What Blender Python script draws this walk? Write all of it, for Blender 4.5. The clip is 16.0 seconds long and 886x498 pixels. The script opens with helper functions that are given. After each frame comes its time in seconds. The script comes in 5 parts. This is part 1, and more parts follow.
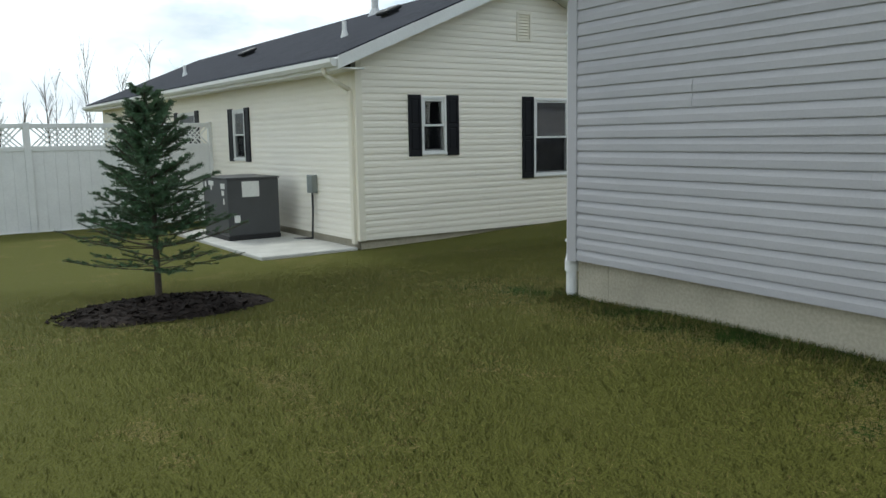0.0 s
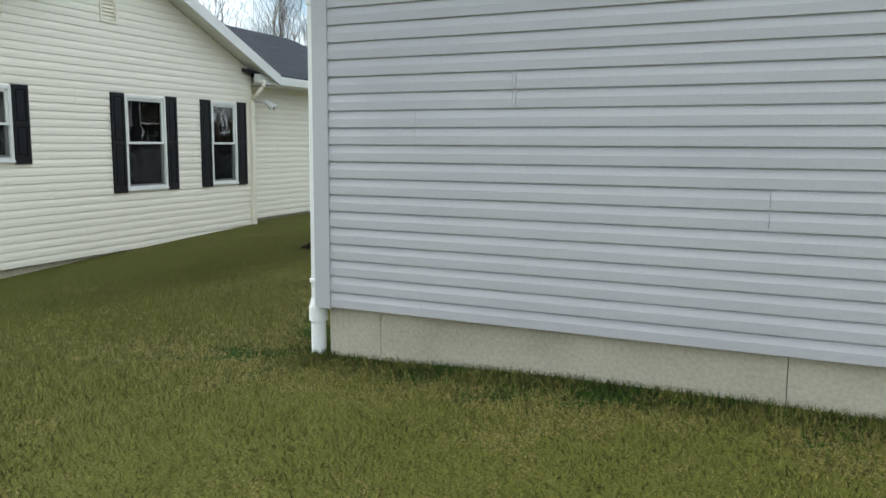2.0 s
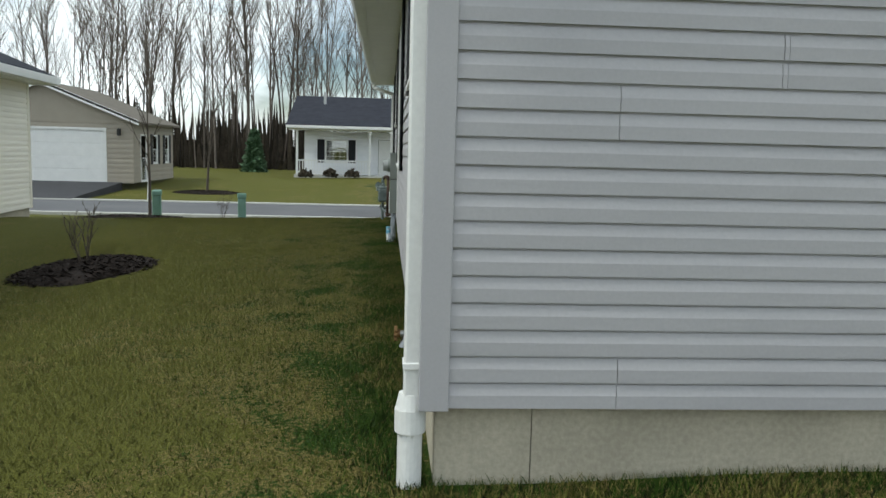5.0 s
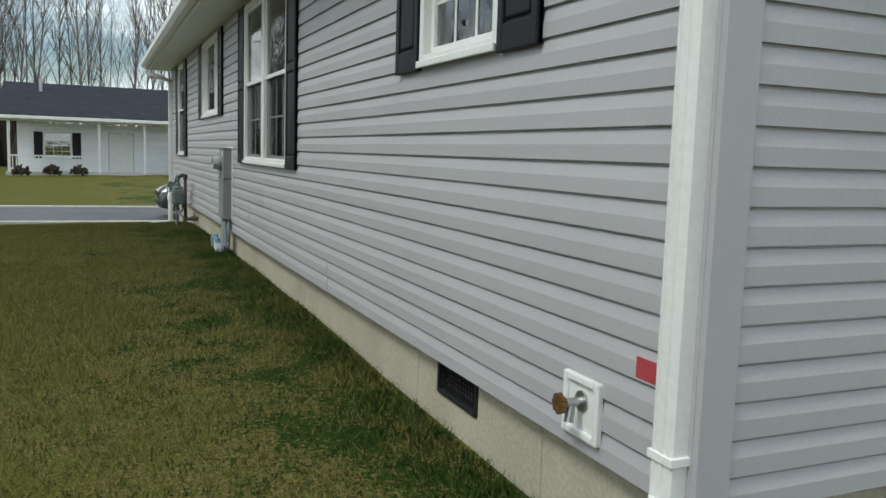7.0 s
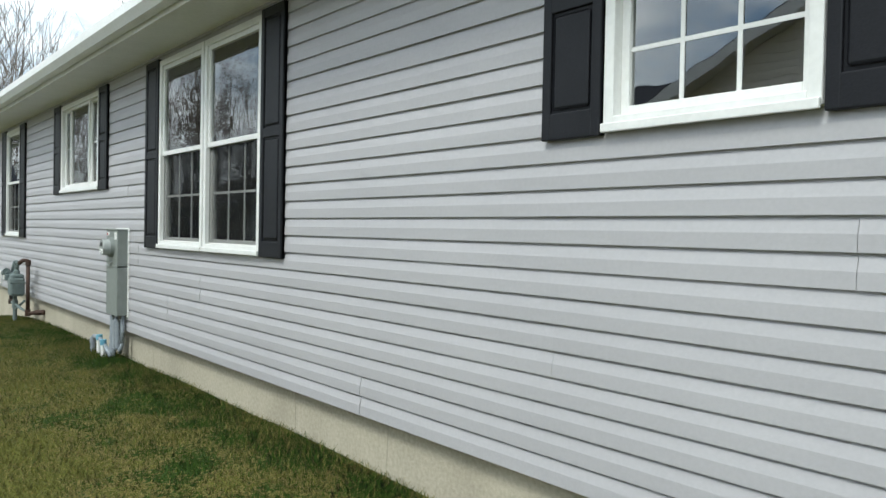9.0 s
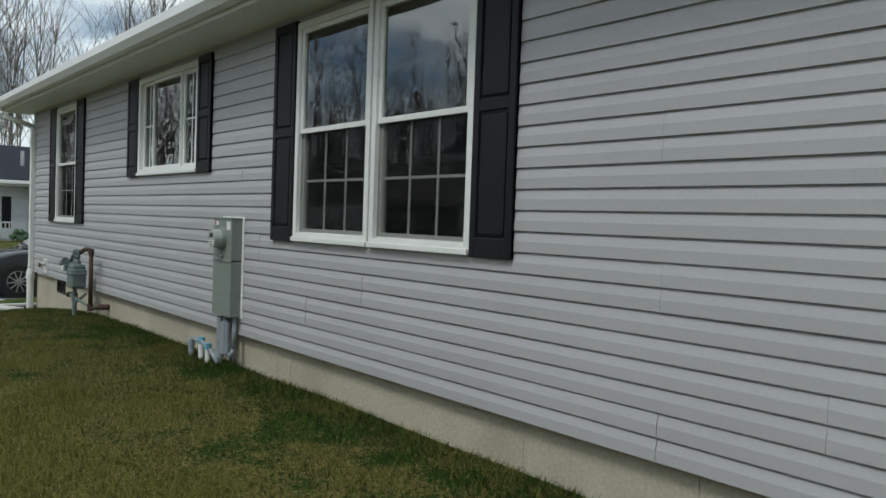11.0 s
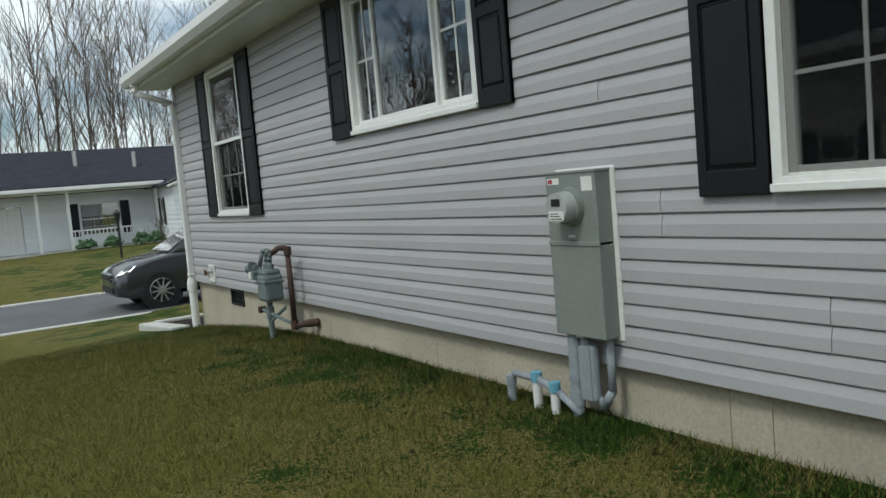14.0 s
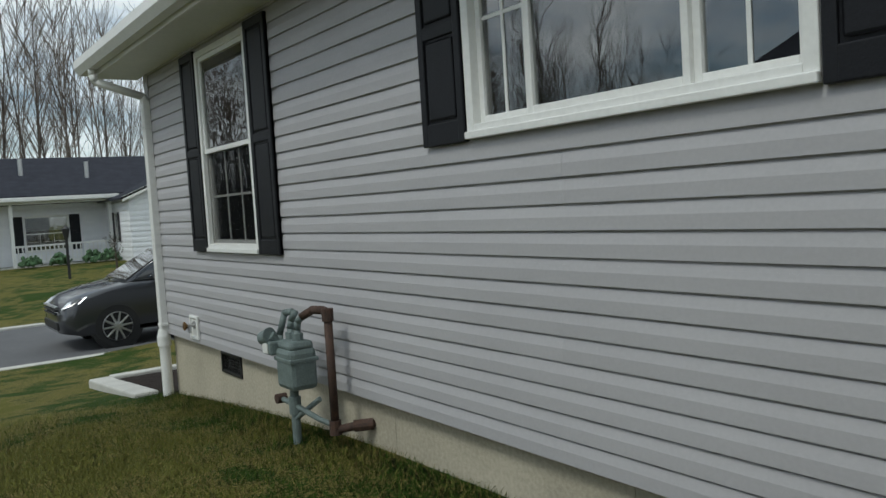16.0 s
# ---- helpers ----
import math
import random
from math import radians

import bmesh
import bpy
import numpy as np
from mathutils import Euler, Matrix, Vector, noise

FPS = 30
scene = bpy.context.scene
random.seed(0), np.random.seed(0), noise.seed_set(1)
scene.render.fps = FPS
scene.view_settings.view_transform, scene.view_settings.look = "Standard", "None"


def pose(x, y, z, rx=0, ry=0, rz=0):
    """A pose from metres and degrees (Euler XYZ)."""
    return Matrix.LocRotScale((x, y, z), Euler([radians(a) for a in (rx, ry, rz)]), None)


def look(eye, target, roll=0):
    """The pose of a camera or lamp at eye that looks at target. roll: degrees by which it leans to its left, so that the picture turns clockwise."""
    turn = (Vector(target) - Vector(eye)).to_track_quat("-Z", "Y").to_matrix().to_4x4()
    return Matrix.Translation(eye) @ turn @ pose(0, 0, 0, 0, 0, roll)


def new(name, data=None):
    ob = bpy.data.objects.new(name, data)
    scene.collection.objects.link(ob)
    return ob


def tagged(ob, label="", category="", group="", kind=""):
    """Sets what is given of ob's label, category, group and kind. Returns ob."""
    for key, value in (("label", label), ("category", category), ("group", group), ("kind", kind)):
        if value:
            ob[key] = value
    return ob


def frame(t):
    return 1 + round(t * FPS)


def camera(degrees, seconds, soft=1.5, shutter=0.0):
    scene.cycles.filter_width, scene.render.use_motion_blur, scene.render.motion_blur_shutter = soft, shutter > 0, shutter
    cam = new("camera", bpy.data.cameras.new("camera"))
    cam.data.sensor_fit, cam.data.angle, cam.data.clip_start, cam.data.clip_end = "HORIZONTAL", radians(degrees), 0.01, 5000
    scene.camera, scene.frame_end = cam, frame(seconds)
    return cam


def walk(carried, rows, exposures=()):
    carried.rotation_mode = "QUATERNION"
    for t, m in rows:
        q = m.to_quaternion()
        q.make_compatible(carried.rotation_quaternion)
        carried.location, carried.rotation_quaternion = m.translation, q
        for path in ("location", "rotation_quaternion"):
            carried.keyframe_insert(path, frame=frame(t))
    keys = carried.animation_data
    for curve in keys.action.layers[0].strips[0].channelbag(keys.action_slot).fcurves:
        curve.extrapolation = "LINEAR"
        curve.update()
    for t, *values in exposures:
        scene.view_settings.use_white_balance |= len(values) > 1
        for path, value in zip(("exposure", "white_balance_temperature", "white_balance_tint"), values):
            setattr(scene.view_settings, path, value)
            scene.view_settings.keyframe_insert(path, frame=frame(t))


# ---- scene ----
cam = camera(57.2, 16.0)
PATH = [
    (0, (5.335, -4.366, 1.369), (3.624, -3.367, 1.097), -1.0),
    (0.5, (4.736, -4.374, 1.354), (3.023, -3.374, 1.099), -0.1),
    (1, (4.136, -4.336, 1.349), (2.661, -3.006, 1.114), 1.0),
    (1.5, (3.504, -4.266, 1.387), (2.39, -2.63, 1.098), 0.1),
    (2, (2.923, -4.229, 1.35), (2.056, -2.445, 1.094), 0.3),
    (2.5, (2.322, -4.112, 1.35), (1.558, -2.277, 1.129), -0.3),
    (2.8, (1.978, -4.071, 1.328), (1.381, -2.17, 1.149), 0.9),
    (3, (1.728, -4.008, 1.32), (1.287, -2.068, 1.115), 0.2),
    (3.5, (1.147, -3.781, 1.325), (0.907, -1.807, 1.116), -0.2),
    (5.8, (-0.682, -2.474, 1.243), (-0.364, -0.515, 0.994), 1.3),
    (6, (-0.805, -2.34, 1.234), (-0.43, -0.389, 1.006), 1.1),
    (6.5, (-1.113, -1.922, 1.239), (-0.405, -0.063, 1.033), 2.4),
    (7, (-1.421, -1.586, 1.248), (-0.632, 0.237, 1.018), 1.8),
    (7.5, (-1.679, -1.201, 1.235), (-0.863, 0.585, 0.851), 0.8),
    (8, (-1.848, -0.732, 1.225), (-1.089, 1.082, 0.858), 0.2),
    (8.5, (-2.075, -0.359, 1.29), (-1.015, 1.329, 1.127), -0.2),
    (8.7, (-2.132, -0.199, 1.277), (-0.947, 1.411, 1.217), 0.6),
    (10.8, (-2.737, 1.374, 1.28), (-1.464, 2.916, 1.27), 2.0),
    (11, (-2.742, 1.57, 1.271), (-1.501, 3.137, 1.206), 2.0),
    (11.5, (-2.74, 2.095, 1.241), (-1.571, 3.708, 1.066), 1.8),
    (12, (-2.672, 2.635, 1.208), (-1.583, 4.304, 1.036), 1.7),
    (12.5, (-2.613, 3.163, 1.182), (-1.548, 4.851, 1.055), 1.2),
    (13, (-2.596, 3.714, 1.2), (-1.629, 5.459, 1.063), -1.0),
    (13.5, (-2.647, 4.261, 1.169), (-1.596, 5.957, 1.031), -3.0),
    (14, (-2.619, 4.826, 1.241), (-1.57, 6.521, 1.082), -5.0),
    (14.5, (-2.503, 5.43, 1.228), (-1.353, 7.059, 1.074), -4.2),
    (15, (-2.338, 6.053, 1.332), (-1.179, 7.675, 1.173), -4.6),
    (15.5, (-2.209, 6.678, 1.324), (-1.053, 8.308, 1.241), -2.6),
    (16, (-2.147, 7.297, 1.387), (-1.004, 8.934, 1.267), -3.6),
]
EXPO = [(0, -0.1, 6050, 1), (1, 0.25, 6050, 1), (2, 0.5, 6100, 1), (2.5, 0.45, 6100, 1), (3.5, 0.0, 6200, 1), (6, 0.1, 6200, 1), (7, 0.0, 6200, 1), (8.7, 0.65, 6100, 1), (10.8, -0.3, 6100, 1), (12.5, -0.05, 6150, 1), (14, -0.15, 6150, 1), (16, -0.38, 6150, 1)]
walk(cam, [(t, look(eye, target, roll)) for t, eye, target, roll in PATH], EXPO)

# ---- light ----
SUN = Vector((-0.46, -0.10, 0.65)).normalized()
w = bpy.data.worlds.new("sky")
scene.world = w
w.use_nodes = True
nt = w.node_tree
nt.nodes.clear()
out = nt.nodes.new("ShaderNodeOutputWorld")
bg = nt.nodes.new("ShaderNodeBackground")
sky = nt.nodes.new("ShaderNodeTexSky")
sky.sky_type = "NISHITA"
sky.sun_disc = False
sky.sun_elevation = math.asin(SUN.z)
sky.sun_rotation = math.atan2(SUN.x, SUN.y)
tc = nt.nodes.new("ShaderNodeTexCoord")
mp = nt.nodes.new("ShaderNodeMapping")
mp.inputs["Scale"].default_value = (1, 1, 2.6)
nz = nt.nodes.new("ShaderNodeTexNoise")
nz.inputs["Scale"].default_value = 2.6
nz.inputs["Detail"].default_value = 9
nz.inputs["Roughness"].default_value = 0.58
rp = nt.nodes.new("ShaderNodeValToRGB")
rp.color_ramp.elements[0].position = 0.38
rp.color_ramp.elements[1].position = 0.55
nz2 = nt.nodes.new("ShaderNodeTexNoise")
nz2.inputs["Scale"].default_value = 6.0
nz2.inputs["Detail"].default_value = 6
rp2 = nt.nodes.new("ShaderNodeValToRGB")
rp2.color_ramp.elements[0].position = 0.3
rp2.color_ramp.elements[0].color = (9.8, 10.1, 10.7, 1)
rp2.color_ramp.elements[1].position = 0.65
rp2.color_ramp.elements[1].color = (15.5, 15.6, 15.8, 1)
mx = nt.nodes.new("ShaderNodeMix")
mx.data_type = "RGBA"
bg.inputs["Strength"].default_value = 0.1
L = nt.links.new
L(tc.outputs["Generated"], mp.inputs[0])
L(mp.outputs[0], nz.inputs["Vector"])
L(mp.outputs[0], nz2.inputs["Vector"])
L(nz.outputs["Fac"], rp.inputs[0])
L(nz2.outputs["Fac"], rp2.inputs[0])
L(rp.outputs[0], mx.inputs[0])
L(sky.outputs[0], mx.inputs[6])
L(rp2.outputs[0], mx.inputs[7])
L(mx.outputs[2], bg.inputs[0])
L(bg.outputs[0], out.inputs[0])
sd = bpy.data.lights.new("sun", "SUN")
sd.energy, sd.angle, sd.color = 1.7, radians(14), (1, 0.95, 0.88)
new("sun", sd).matrix_world = look(SUN * 50, (0, 0, 0))


# ---- materials ----
def mat(name, a, b=None, rough=0.6, metal=0.0, scale=8.0, fine=120.0, bump=0.0, bscale=200.0, spec=0.4, rand=0.0, island=False, coat=0.0):
    """Two colours mixed by coarse noise and grain, with fine relief and some difference from piece to piece."""
    m = bpy.data.materials.new(name)
    m.use_nodes = True
    t = m.node_tree
    p = t.nodes["Principled BSDF"]
    p.inputs["Roughness"].default_value = rough
    p.inputs["Metallic"].default_value = metal
    p.inputs["Specular IOR Level"].default_value = spec
    p.inputs["Coat Weight"].default_value = coat
    b = b or tuple(c * 0.82 for c in a)
    c = t.nodes.new("ShaderNodeTexCoord")
    n1 = t.nodes.new("ShaderNodeTexNoise")
    n1.inputs["Scale"].default_value = scale
    n1.inputs["Detail"].default_value = 5
    n2 = t.nodes.new("ShaderNodeTexNoise")
    n2.inputs["Scale"].default_value = fine
    n2.inputs["Detail"].default_value = 3
    add = t.nodes.new("ShaderNodeMath")
    add.operation = "ADD"
    half = t.nodes.new("ShaderNodeMapRange")
    half.inputs["From Min"].default_value = 0.72
    half.inputs["From Max"].default_value = 1.28
    k = t.nodes.new("ShaderNodeMix")
    k.data_type = "RGBA"
    k.inputs[6].default_value = (*a, 1)
    k.inputs[7].default_value = (*b, 1)
    for n in (n1, n2):
        t.links.new(c.outputs["Object"], n.inputs["Vector"])
    t.links.new(n1.outputs["Fac"], add.inputs[0])
    t.links.new(n2.outputs["Fac"], add.inputs[1])
    t.links.new(add.outputs[0], half.inputs["Value"])
    t.links.new(half.outputs[0], k.inputs[0])
    col = k.outputs[2]
    if rand:
        h = t.nodes.new("ShaderNodeHueSaturation")
        r = t.nodes.new("ShaderNodeMapRange")
        r.inputs["To Min"].default_value = 1 - rand
        r.inputs["To Max"].default_value = 1 + rand
        if island:
            g = t.nodes.new("ShaderNodeNewGeometry")
            t.links.new(g.outputs["Random Per Island"], r.inputs["Value"])
        else:
            g = t.nodes.new("ShaderNodeObjectInfo")
            t.links.new(g.outputs["Random"], r.inputs["Value"])
        t.links.new(r.outputs[0], h.inputs["Value"])
        t.links.new(col, h.inputs["Color"])
        col = h.outputs[0]
    t.links.new(col, p.inputs["Base Color"])
    if bump:
        bn = t.nodes.new("ShaderNodeTexNoise")
        bn.inputs["Scale"].default_value = bscale
        bn.inputs["Detail"].default_value = 4
        bp = t.nodes.new("ShaderNodeBump")
        bp.inputs["Strength"].default_value = bump
        bp.inputs["Distance"].default_value = 0.01
        t.links.new(c.outputs["Object"], bn.inputs["Vector"])
        t.links.new(bn.outputs["Fac"], bp.inputs["Height"])
        t.links.new(bp.outputs[0], p.inputs["Normal"])
    return m


GREY = mat("grey_vinyl", (0.43, 0.42, 0.435), (0.395, 0.385, 0.40), 0.5, scale=1.3, fine=60, bump=0.05, bscale=90, rand=0.025)
GREYTRIM = mat("grey_trim", (0.43, 0.42, 0.435), (0.40, 0.39, 0.405), 0.45, scale=2)
CREAM = mat("cream_vinyl", (0.90, 0.85, 0.74), (0.87, 0.82, 0.71), 0.5, scale=1.3, fine=60, bump=0.05, bscale=90, rand=0.025)
CREAMTRIM = mat("cream_trim", (0.87, 0.82, 0.69), (0.82, 0.77, 0.65), 0.45, scale=2)
WHITE = mat("white_vinyl", (0.80, 0.80, 0.78), (0.72, 0.72, 0.70), 0.4, scale=3, fine=40)
WHITESIDE = mat("white_siding", (0.82, 0.83, 0.85), (0.74, 0.75, 0.78), 0.5, scale=2, rand=0.03)
TANSIDE = mat("tan_siding", (0.36, 0.32, 0.26), (0.32, 0.285, 0.23), 0.55, scale=2, rand=0.03)
SHUT = mat("black_shutter", (0.007, 0.0075, 0.010), (0.012, 0.0125, 0.016), 0.5, scale=5, bump=0.1, bscale=160, spec=0.25)
CONC = mat("concrete", (0.50, 0.455, 0.355), (0.36, 0.325, 0.25), 0.9, scale=2.2, fine=45, bump=0.25, bscale=70)
CONC2 = mat("pale_concrete", (0.55, 0.54, 0.5), (0.42, 0.41, 0.38), 0.9, scale=3, fine=60, bump=0.2, bscale=90)
SHINGLE = mat("dark_shingle", (0.022, 0.024, 0.032), (0.038, 0.04, 0.052), 0.9, scale=2.5, fine=30, bump=0.6, bscale=35, spec=0.15)
SHINGLEB = mat("brown_shingle", (0.17, 0.15, 0.12), (0.12, 0.105, 0.085), 0.9, scale=2.5, fine=30, bump=0.6, bscale=35)
ASPH = mat("asphalt", (0.13, 0.13, 0.135), (0.09, 0.09, 0.095), 0.9, scale=0.7, fine=40, bump=0.3, bscale=60)
ASPHD = mat("dark_asphalt", (0.035, 0.035, 0.04), (0.05, 0.05, 0.055), 0.85, scale=0.7, fine=40, bump=0.3, bscale=60)
MULCH = mat("mulch", (0.012, 0.010, 0.009), (0.032, 0.024, 0.02), 0.95, scale=25, fine=90, bump=0.8, bscale=50, rand=0.4, island=True, spec=0.1)
BARK = mat("bark", (0.10, 0.08, 0.06), (0.06, 0.048, 0.038), 0.9, scale=14, fine=60, bump=0.5, bscale=40)
WOODS = mat("woods_bark", (0.20, 0.17, 0.145), (0.12, 0.10, 0.085), 0.95, scale=0.6, fine=6, rand=0.4, island=True, spec=0.1)
UNDER = mat("undergrowth", (0.07, 0.055, 0.042), (0.03, 0.028, 0.02), 0.95, scale=1.4, fine=8, rand=0.5, island=True, spec=0.1)
NEEDLE = mat("spruce_needle", (0.045, 0.10, 0.05), (0.09, 0.15, 0.07), 0.55, scale=6, fine=40, rand=0.4, island=True, spec=0.3)
BOXG = mat("grey_enamel", (0.235, 0.255, 0.24), (0.2, 0.22, 0.205), 0.45, scale=4, fine=50, bump=0.05)
PVC = mat("grey_pvc", (0.30, 0.33, 0.36), (0.24, 0.265, 0.29), 0.5, scale=12, fine=60)
GASG = mat("gas_grey_green", (0.17, 0.21, 0.205), (0.12, 0.15, 0.145), 0.5, scale=14, fine=80, bump=0.15)
RUST = mat("rusty_iron", (0.045, 0.03, 0.025), (0.085, 0.045, 0.03), 0.75, scale=18, fine=90, bump=0.3)
METAL = mat("zinc_metal", (0.5, 0.5, 0.5), (0.4, 0.4, 0.4), 0.35, 0.9, scale=20)
BRASS = mat("old_brass", (0.25, 0.15, 0.06), (0.16, 0.09, 0.04), 0.5, 0.6, scale=40)
BLACK = mat("black_plastic", (0.012, 0.012, 0.013), (0.02, 0.02, 0.021), 0.5, scale=20)
RED = mat("faded_red_label", (0.42, 0.06, 0.07), (0.36, 0.05, 0.06), 0.6, scale=20)
PAPER = mat("white_sticker", (0.75, 0.75, 0.72), (0.66, 0.66, 0.63), 0.6, scale=30)
BLUETIP = mat("blue_primer", (0.12, 0.32, 0.45), (0.2, 0.42, 0.52), 0.6, scale=30)
ACG = mat("dark_grey_enamel", (0.07, 0.072, 0.075), (0.06, 0.062, 0.064), 0.45, scale=4)
ROOM = mat("room_wall", (0.22, 0.21, 0.19), (0.18, 0.17, 0.155), 0.8, scale=1)
CARPAINT = mat("car_grey_paint", (0.045, 0.047, 0.053), (0.04, 0.042, 0.047), 0.3, 0.35, scale=3, coat=1.0)
RUBBER = mat("rubber", (0.015, 0.015, 0.016), (0.022, 0.022, 0.022), 0.85, scale=20)
ALLOY = mat("alloy", (0.55, 0.56, 0.58), (0.48, 0.49, 0.51), 0.3, 0.8, scale=20)
LAMP = mat("clear_lens", (0.7, 0.72, 0.75), (0.6, 0.62, 0.65), 0.12, 0.2, scale=20)
GREENBOX = mat("green_plastic", (0.17, 0.29, 0.23), (0.14, 0.25, 0.195), 0.55, scale=6)


def glass_mat(name, ior, tint):
    m = bpy.data.materials.new(name)
    m.use_nodes = True
    t = m.node_tree
    t.nodes.remove(t.nodes["Principled BSDF"])
    o = t.nodes["Material Output"]
    tr = t.nodes.new("ShaderNodeBsdfTransparent")
    tr.inputs[0].default_value = (*tint, 1)
    gl = t.nodes.new("ShaderNodeBsdfGlossy")
    gl.inputs["Roughness"].default_value = 0.0
    fr = t.nodes.new("ShaderNodeFresnel")
    fr.inputs["IOR"].default_value = ior
    ms = t.nodes.new("ShaderNodeMixShader")
    t.links.new(fr.outputs[0], ms.inputs[0])
    t.links.new(tr.outputs[0], ms.inputs[1])
    t.links.new(gl.outputs[0], ms.inputs[2])
    # slight waviness of the pane
    c = t.nodes.new("ShaderNodeTexCoord")
    n = t.nodes.new("ShaderNodeTexNoise")
    n.inputs["Scale"].default_value = 3.0
    bp = t.nodes.new("ShaderNodeBump")
    bp.inputs["Strength"].default_value = 0.06
    bp.inputs["Distance"].default_value = 0.02
    t.links.new(c.outputs["Object"], n.inputs["Vector"])
    t.links.new(n.outputs["Fac"], bp.inputs["Height"])
    t.links.new(bp.outputs[0], gl.inputs["Normal"])
    t.links.new(bp.outputs[0], fr.inputs["Normal"])
    t.links.new(ms.outputs[0], o.inputs[0])
    return m


GLASS = glass_mat("window_glass", 2.8, (0.9, 0.93, 0.93))
CARGLASS = glass_mat("car_glass", 1.8, (0.12, 0.14, 0.14))


def screen_mat():
    m = bpy.data.materials.new("insect_screen")
    m.use_nodes = True
    t = m.node_tree
    p = t.nodes["Principled BSDF"]
    p.inputs["Base Color"].default_value = (0.008, 0.009, 0.01, 1)
    p.inputs["Roughness"].default_value = 0.8
    p.inputs["Alpha"].default_value = 0.35
    p.inputs["Specular IOR Level"].default_value = 0.05
    return m


SCREEN = screen_mat()


def grass_mat(name, island, gain=1.0):
    """Lawn: green and straw-coloured patches, greener beside the walls."""
    m = bpy.data.materials.new(name)
    m.use_nodes = True
    t = m.node_tree
    p = t.nodes["Principled BSDF"]
    p.inputs["Roughness"].default_value = 0.85
    p.inputs["Specular IOR Level"].default_value = 0.12
    c = t.nodes.new("ShaderNodeTexCoord")
    n = [t.nodes.new("ShaderNodeTexNoise") for _ in range(3)]
    for k, (s, d) in zip(n, ((0.55, 4), (2.6, 5), (38, 4))):
        k.inputs["Scale"].default_value = s
        k.inputs["Detail"].default_value = d
        t.links.new(c.outputs["Object"], k.inputs["Vector"])
    a = t.nodes.new("ShaderNodeMath")
    a.operation = "MULTIPLY_ADD"
    a.inputs[1].default_value = 1.0
    t.links.new(n[0].outputs["Fac"], a.inputs[0])
    t.links.new(n[1].outputs["Fac"], a.inputs[2])
    a2 = t.nodes.new("ShaderNodeMath")
    a2.operation = "MULTIPLY_ADD"
    a2.inputs[1].default_value = 0.95
    t.links.new(n[2].outputs["Fac"], a2.inputs[0])
    t.links.new(a.outputs[0], a2.inputs[2])
    # lush band beside the grey house
    s = t.nodes.new("ShaderNodeSeparateXYZ")
    t.links.new(c.outputs["Object"], s.inputs[0])
    gx = t.nodes.new("ShaderNodeMapRange")
    gx.inputs["From Min"].default_value = -2.0
    gx.inputs["From Max"].default_value = -0.35
    gx.inputs["To Max"].default_value = 0.36
    t.links.new(s.outputs["X"], gx.inputs["Value"])
    gy = t.nodes.new("ShaderNodeMapRange")
    gy.inputs["From Min"].default_value = -1.3
    gy.inputs["From Max"].default_value = -0.3
    t.links.new(s.outputs["Y"], gy.inputs["Value"])
    g = t.nodes.new("ShaderNodeMath")
    g.operation = "MULTIPLY"
    t.links.new(gx.outputs[0], g.inputs[0])
    t.links.new(gy.outputs[0], g.inputs[1])
    sb = t.nodes.new("ShaderNodeMath")
    sb.operation = "SUBTRACT"
    t.links.new(a2.outputs[0], sb.inputs[0])
    t.links.new(g.outputs[0], sb.inputs[1])
    val = sb.outputs[0]
    if island:
        ge = t.nodes.new("ShaderNodeNewGeometry")
        ad = t.nodes.new("ShaderNodeMath")
        ad.operation = "MULTIPLY_ADD"
        ad.inputs[1].default_value = 0.5
        t.links.new(ge.outputs["Random Per Island"], ad.inputs[0])
        t.links.new(val, ad.inputs[2])
        sh = t.nodes.new("ShaderNodeMath")
        sh.operation = "SUBTRACT"
        sh.inputs[1].default_value = 0.33
        t.links.new(ad.outputs[0], sh.inputs[0])
        val = sh.outputs[0]
    r = t.nodes.new("ShaderNodeValToRGB")
    e = r.color_ramp.elements
    e[0].position, e[0].color = 0.78, (0.04, 0.082, 0.009, 1)
    e[1].position, e[1].color = 1.48, (0.31, 0.24, 0.085, 1)
    q = e.new(1.0)
    q.color = (0.07, 0.118, 0.012, 1)
    q = e.new(1.2)
    q.color = (0.15, 0.152, 0.03, 1)
    for el in e:
        el.color = (el.color[0] * gain, el.color[1] * gain, el.color[2] * gain, 1)
        el.position = min(1, max(0, (el.position - 0.6) / 1.0))
    mr = t.nodes.new("ShaderNodeMapRange")
    mr.inputs["From Min"].default_value = 0.86
    mr.inputs["From Max"].default_value = 1.86
    t.links.new(val, mr.inputs["Value"])
    t.links.new(mr.outputs[0], r.inputs[0])
    t.links.new(r.outputs[0], p.inputs["Base Color"])
    if island:
        up = t.nodes.new("ShaderNodeCombineXYZ")
        up.inputs[2].default_value = 1.0
        t.links.new(up.outputs[0], p.inputs["Normal"])
    else:
        b = t.nodes.new("ShaderNodeTexNoise")
        b.inputs["Scale"].default_value = 60
        b.inputs["Detail"].default_value = 5
        bp = t.nodes.new("ShaderNodeBump")
        bp.inputs["Strength"].default_value = 0.9
        bp.inputs["Distance"].default_value = 0.03
        t.links.new(c.outputs["Object"], b.inputs["Vector"])
        t.links.new(b.outputs["Fac"], bp.inputs["Height"])
        t.links.new(bp.outputs[0], p.inputs["Normal"])
    return m


LAWN = grass_mat("lawn", False, 0.66)
BLADE = grass_mat("grass_blade", True, 0.92)


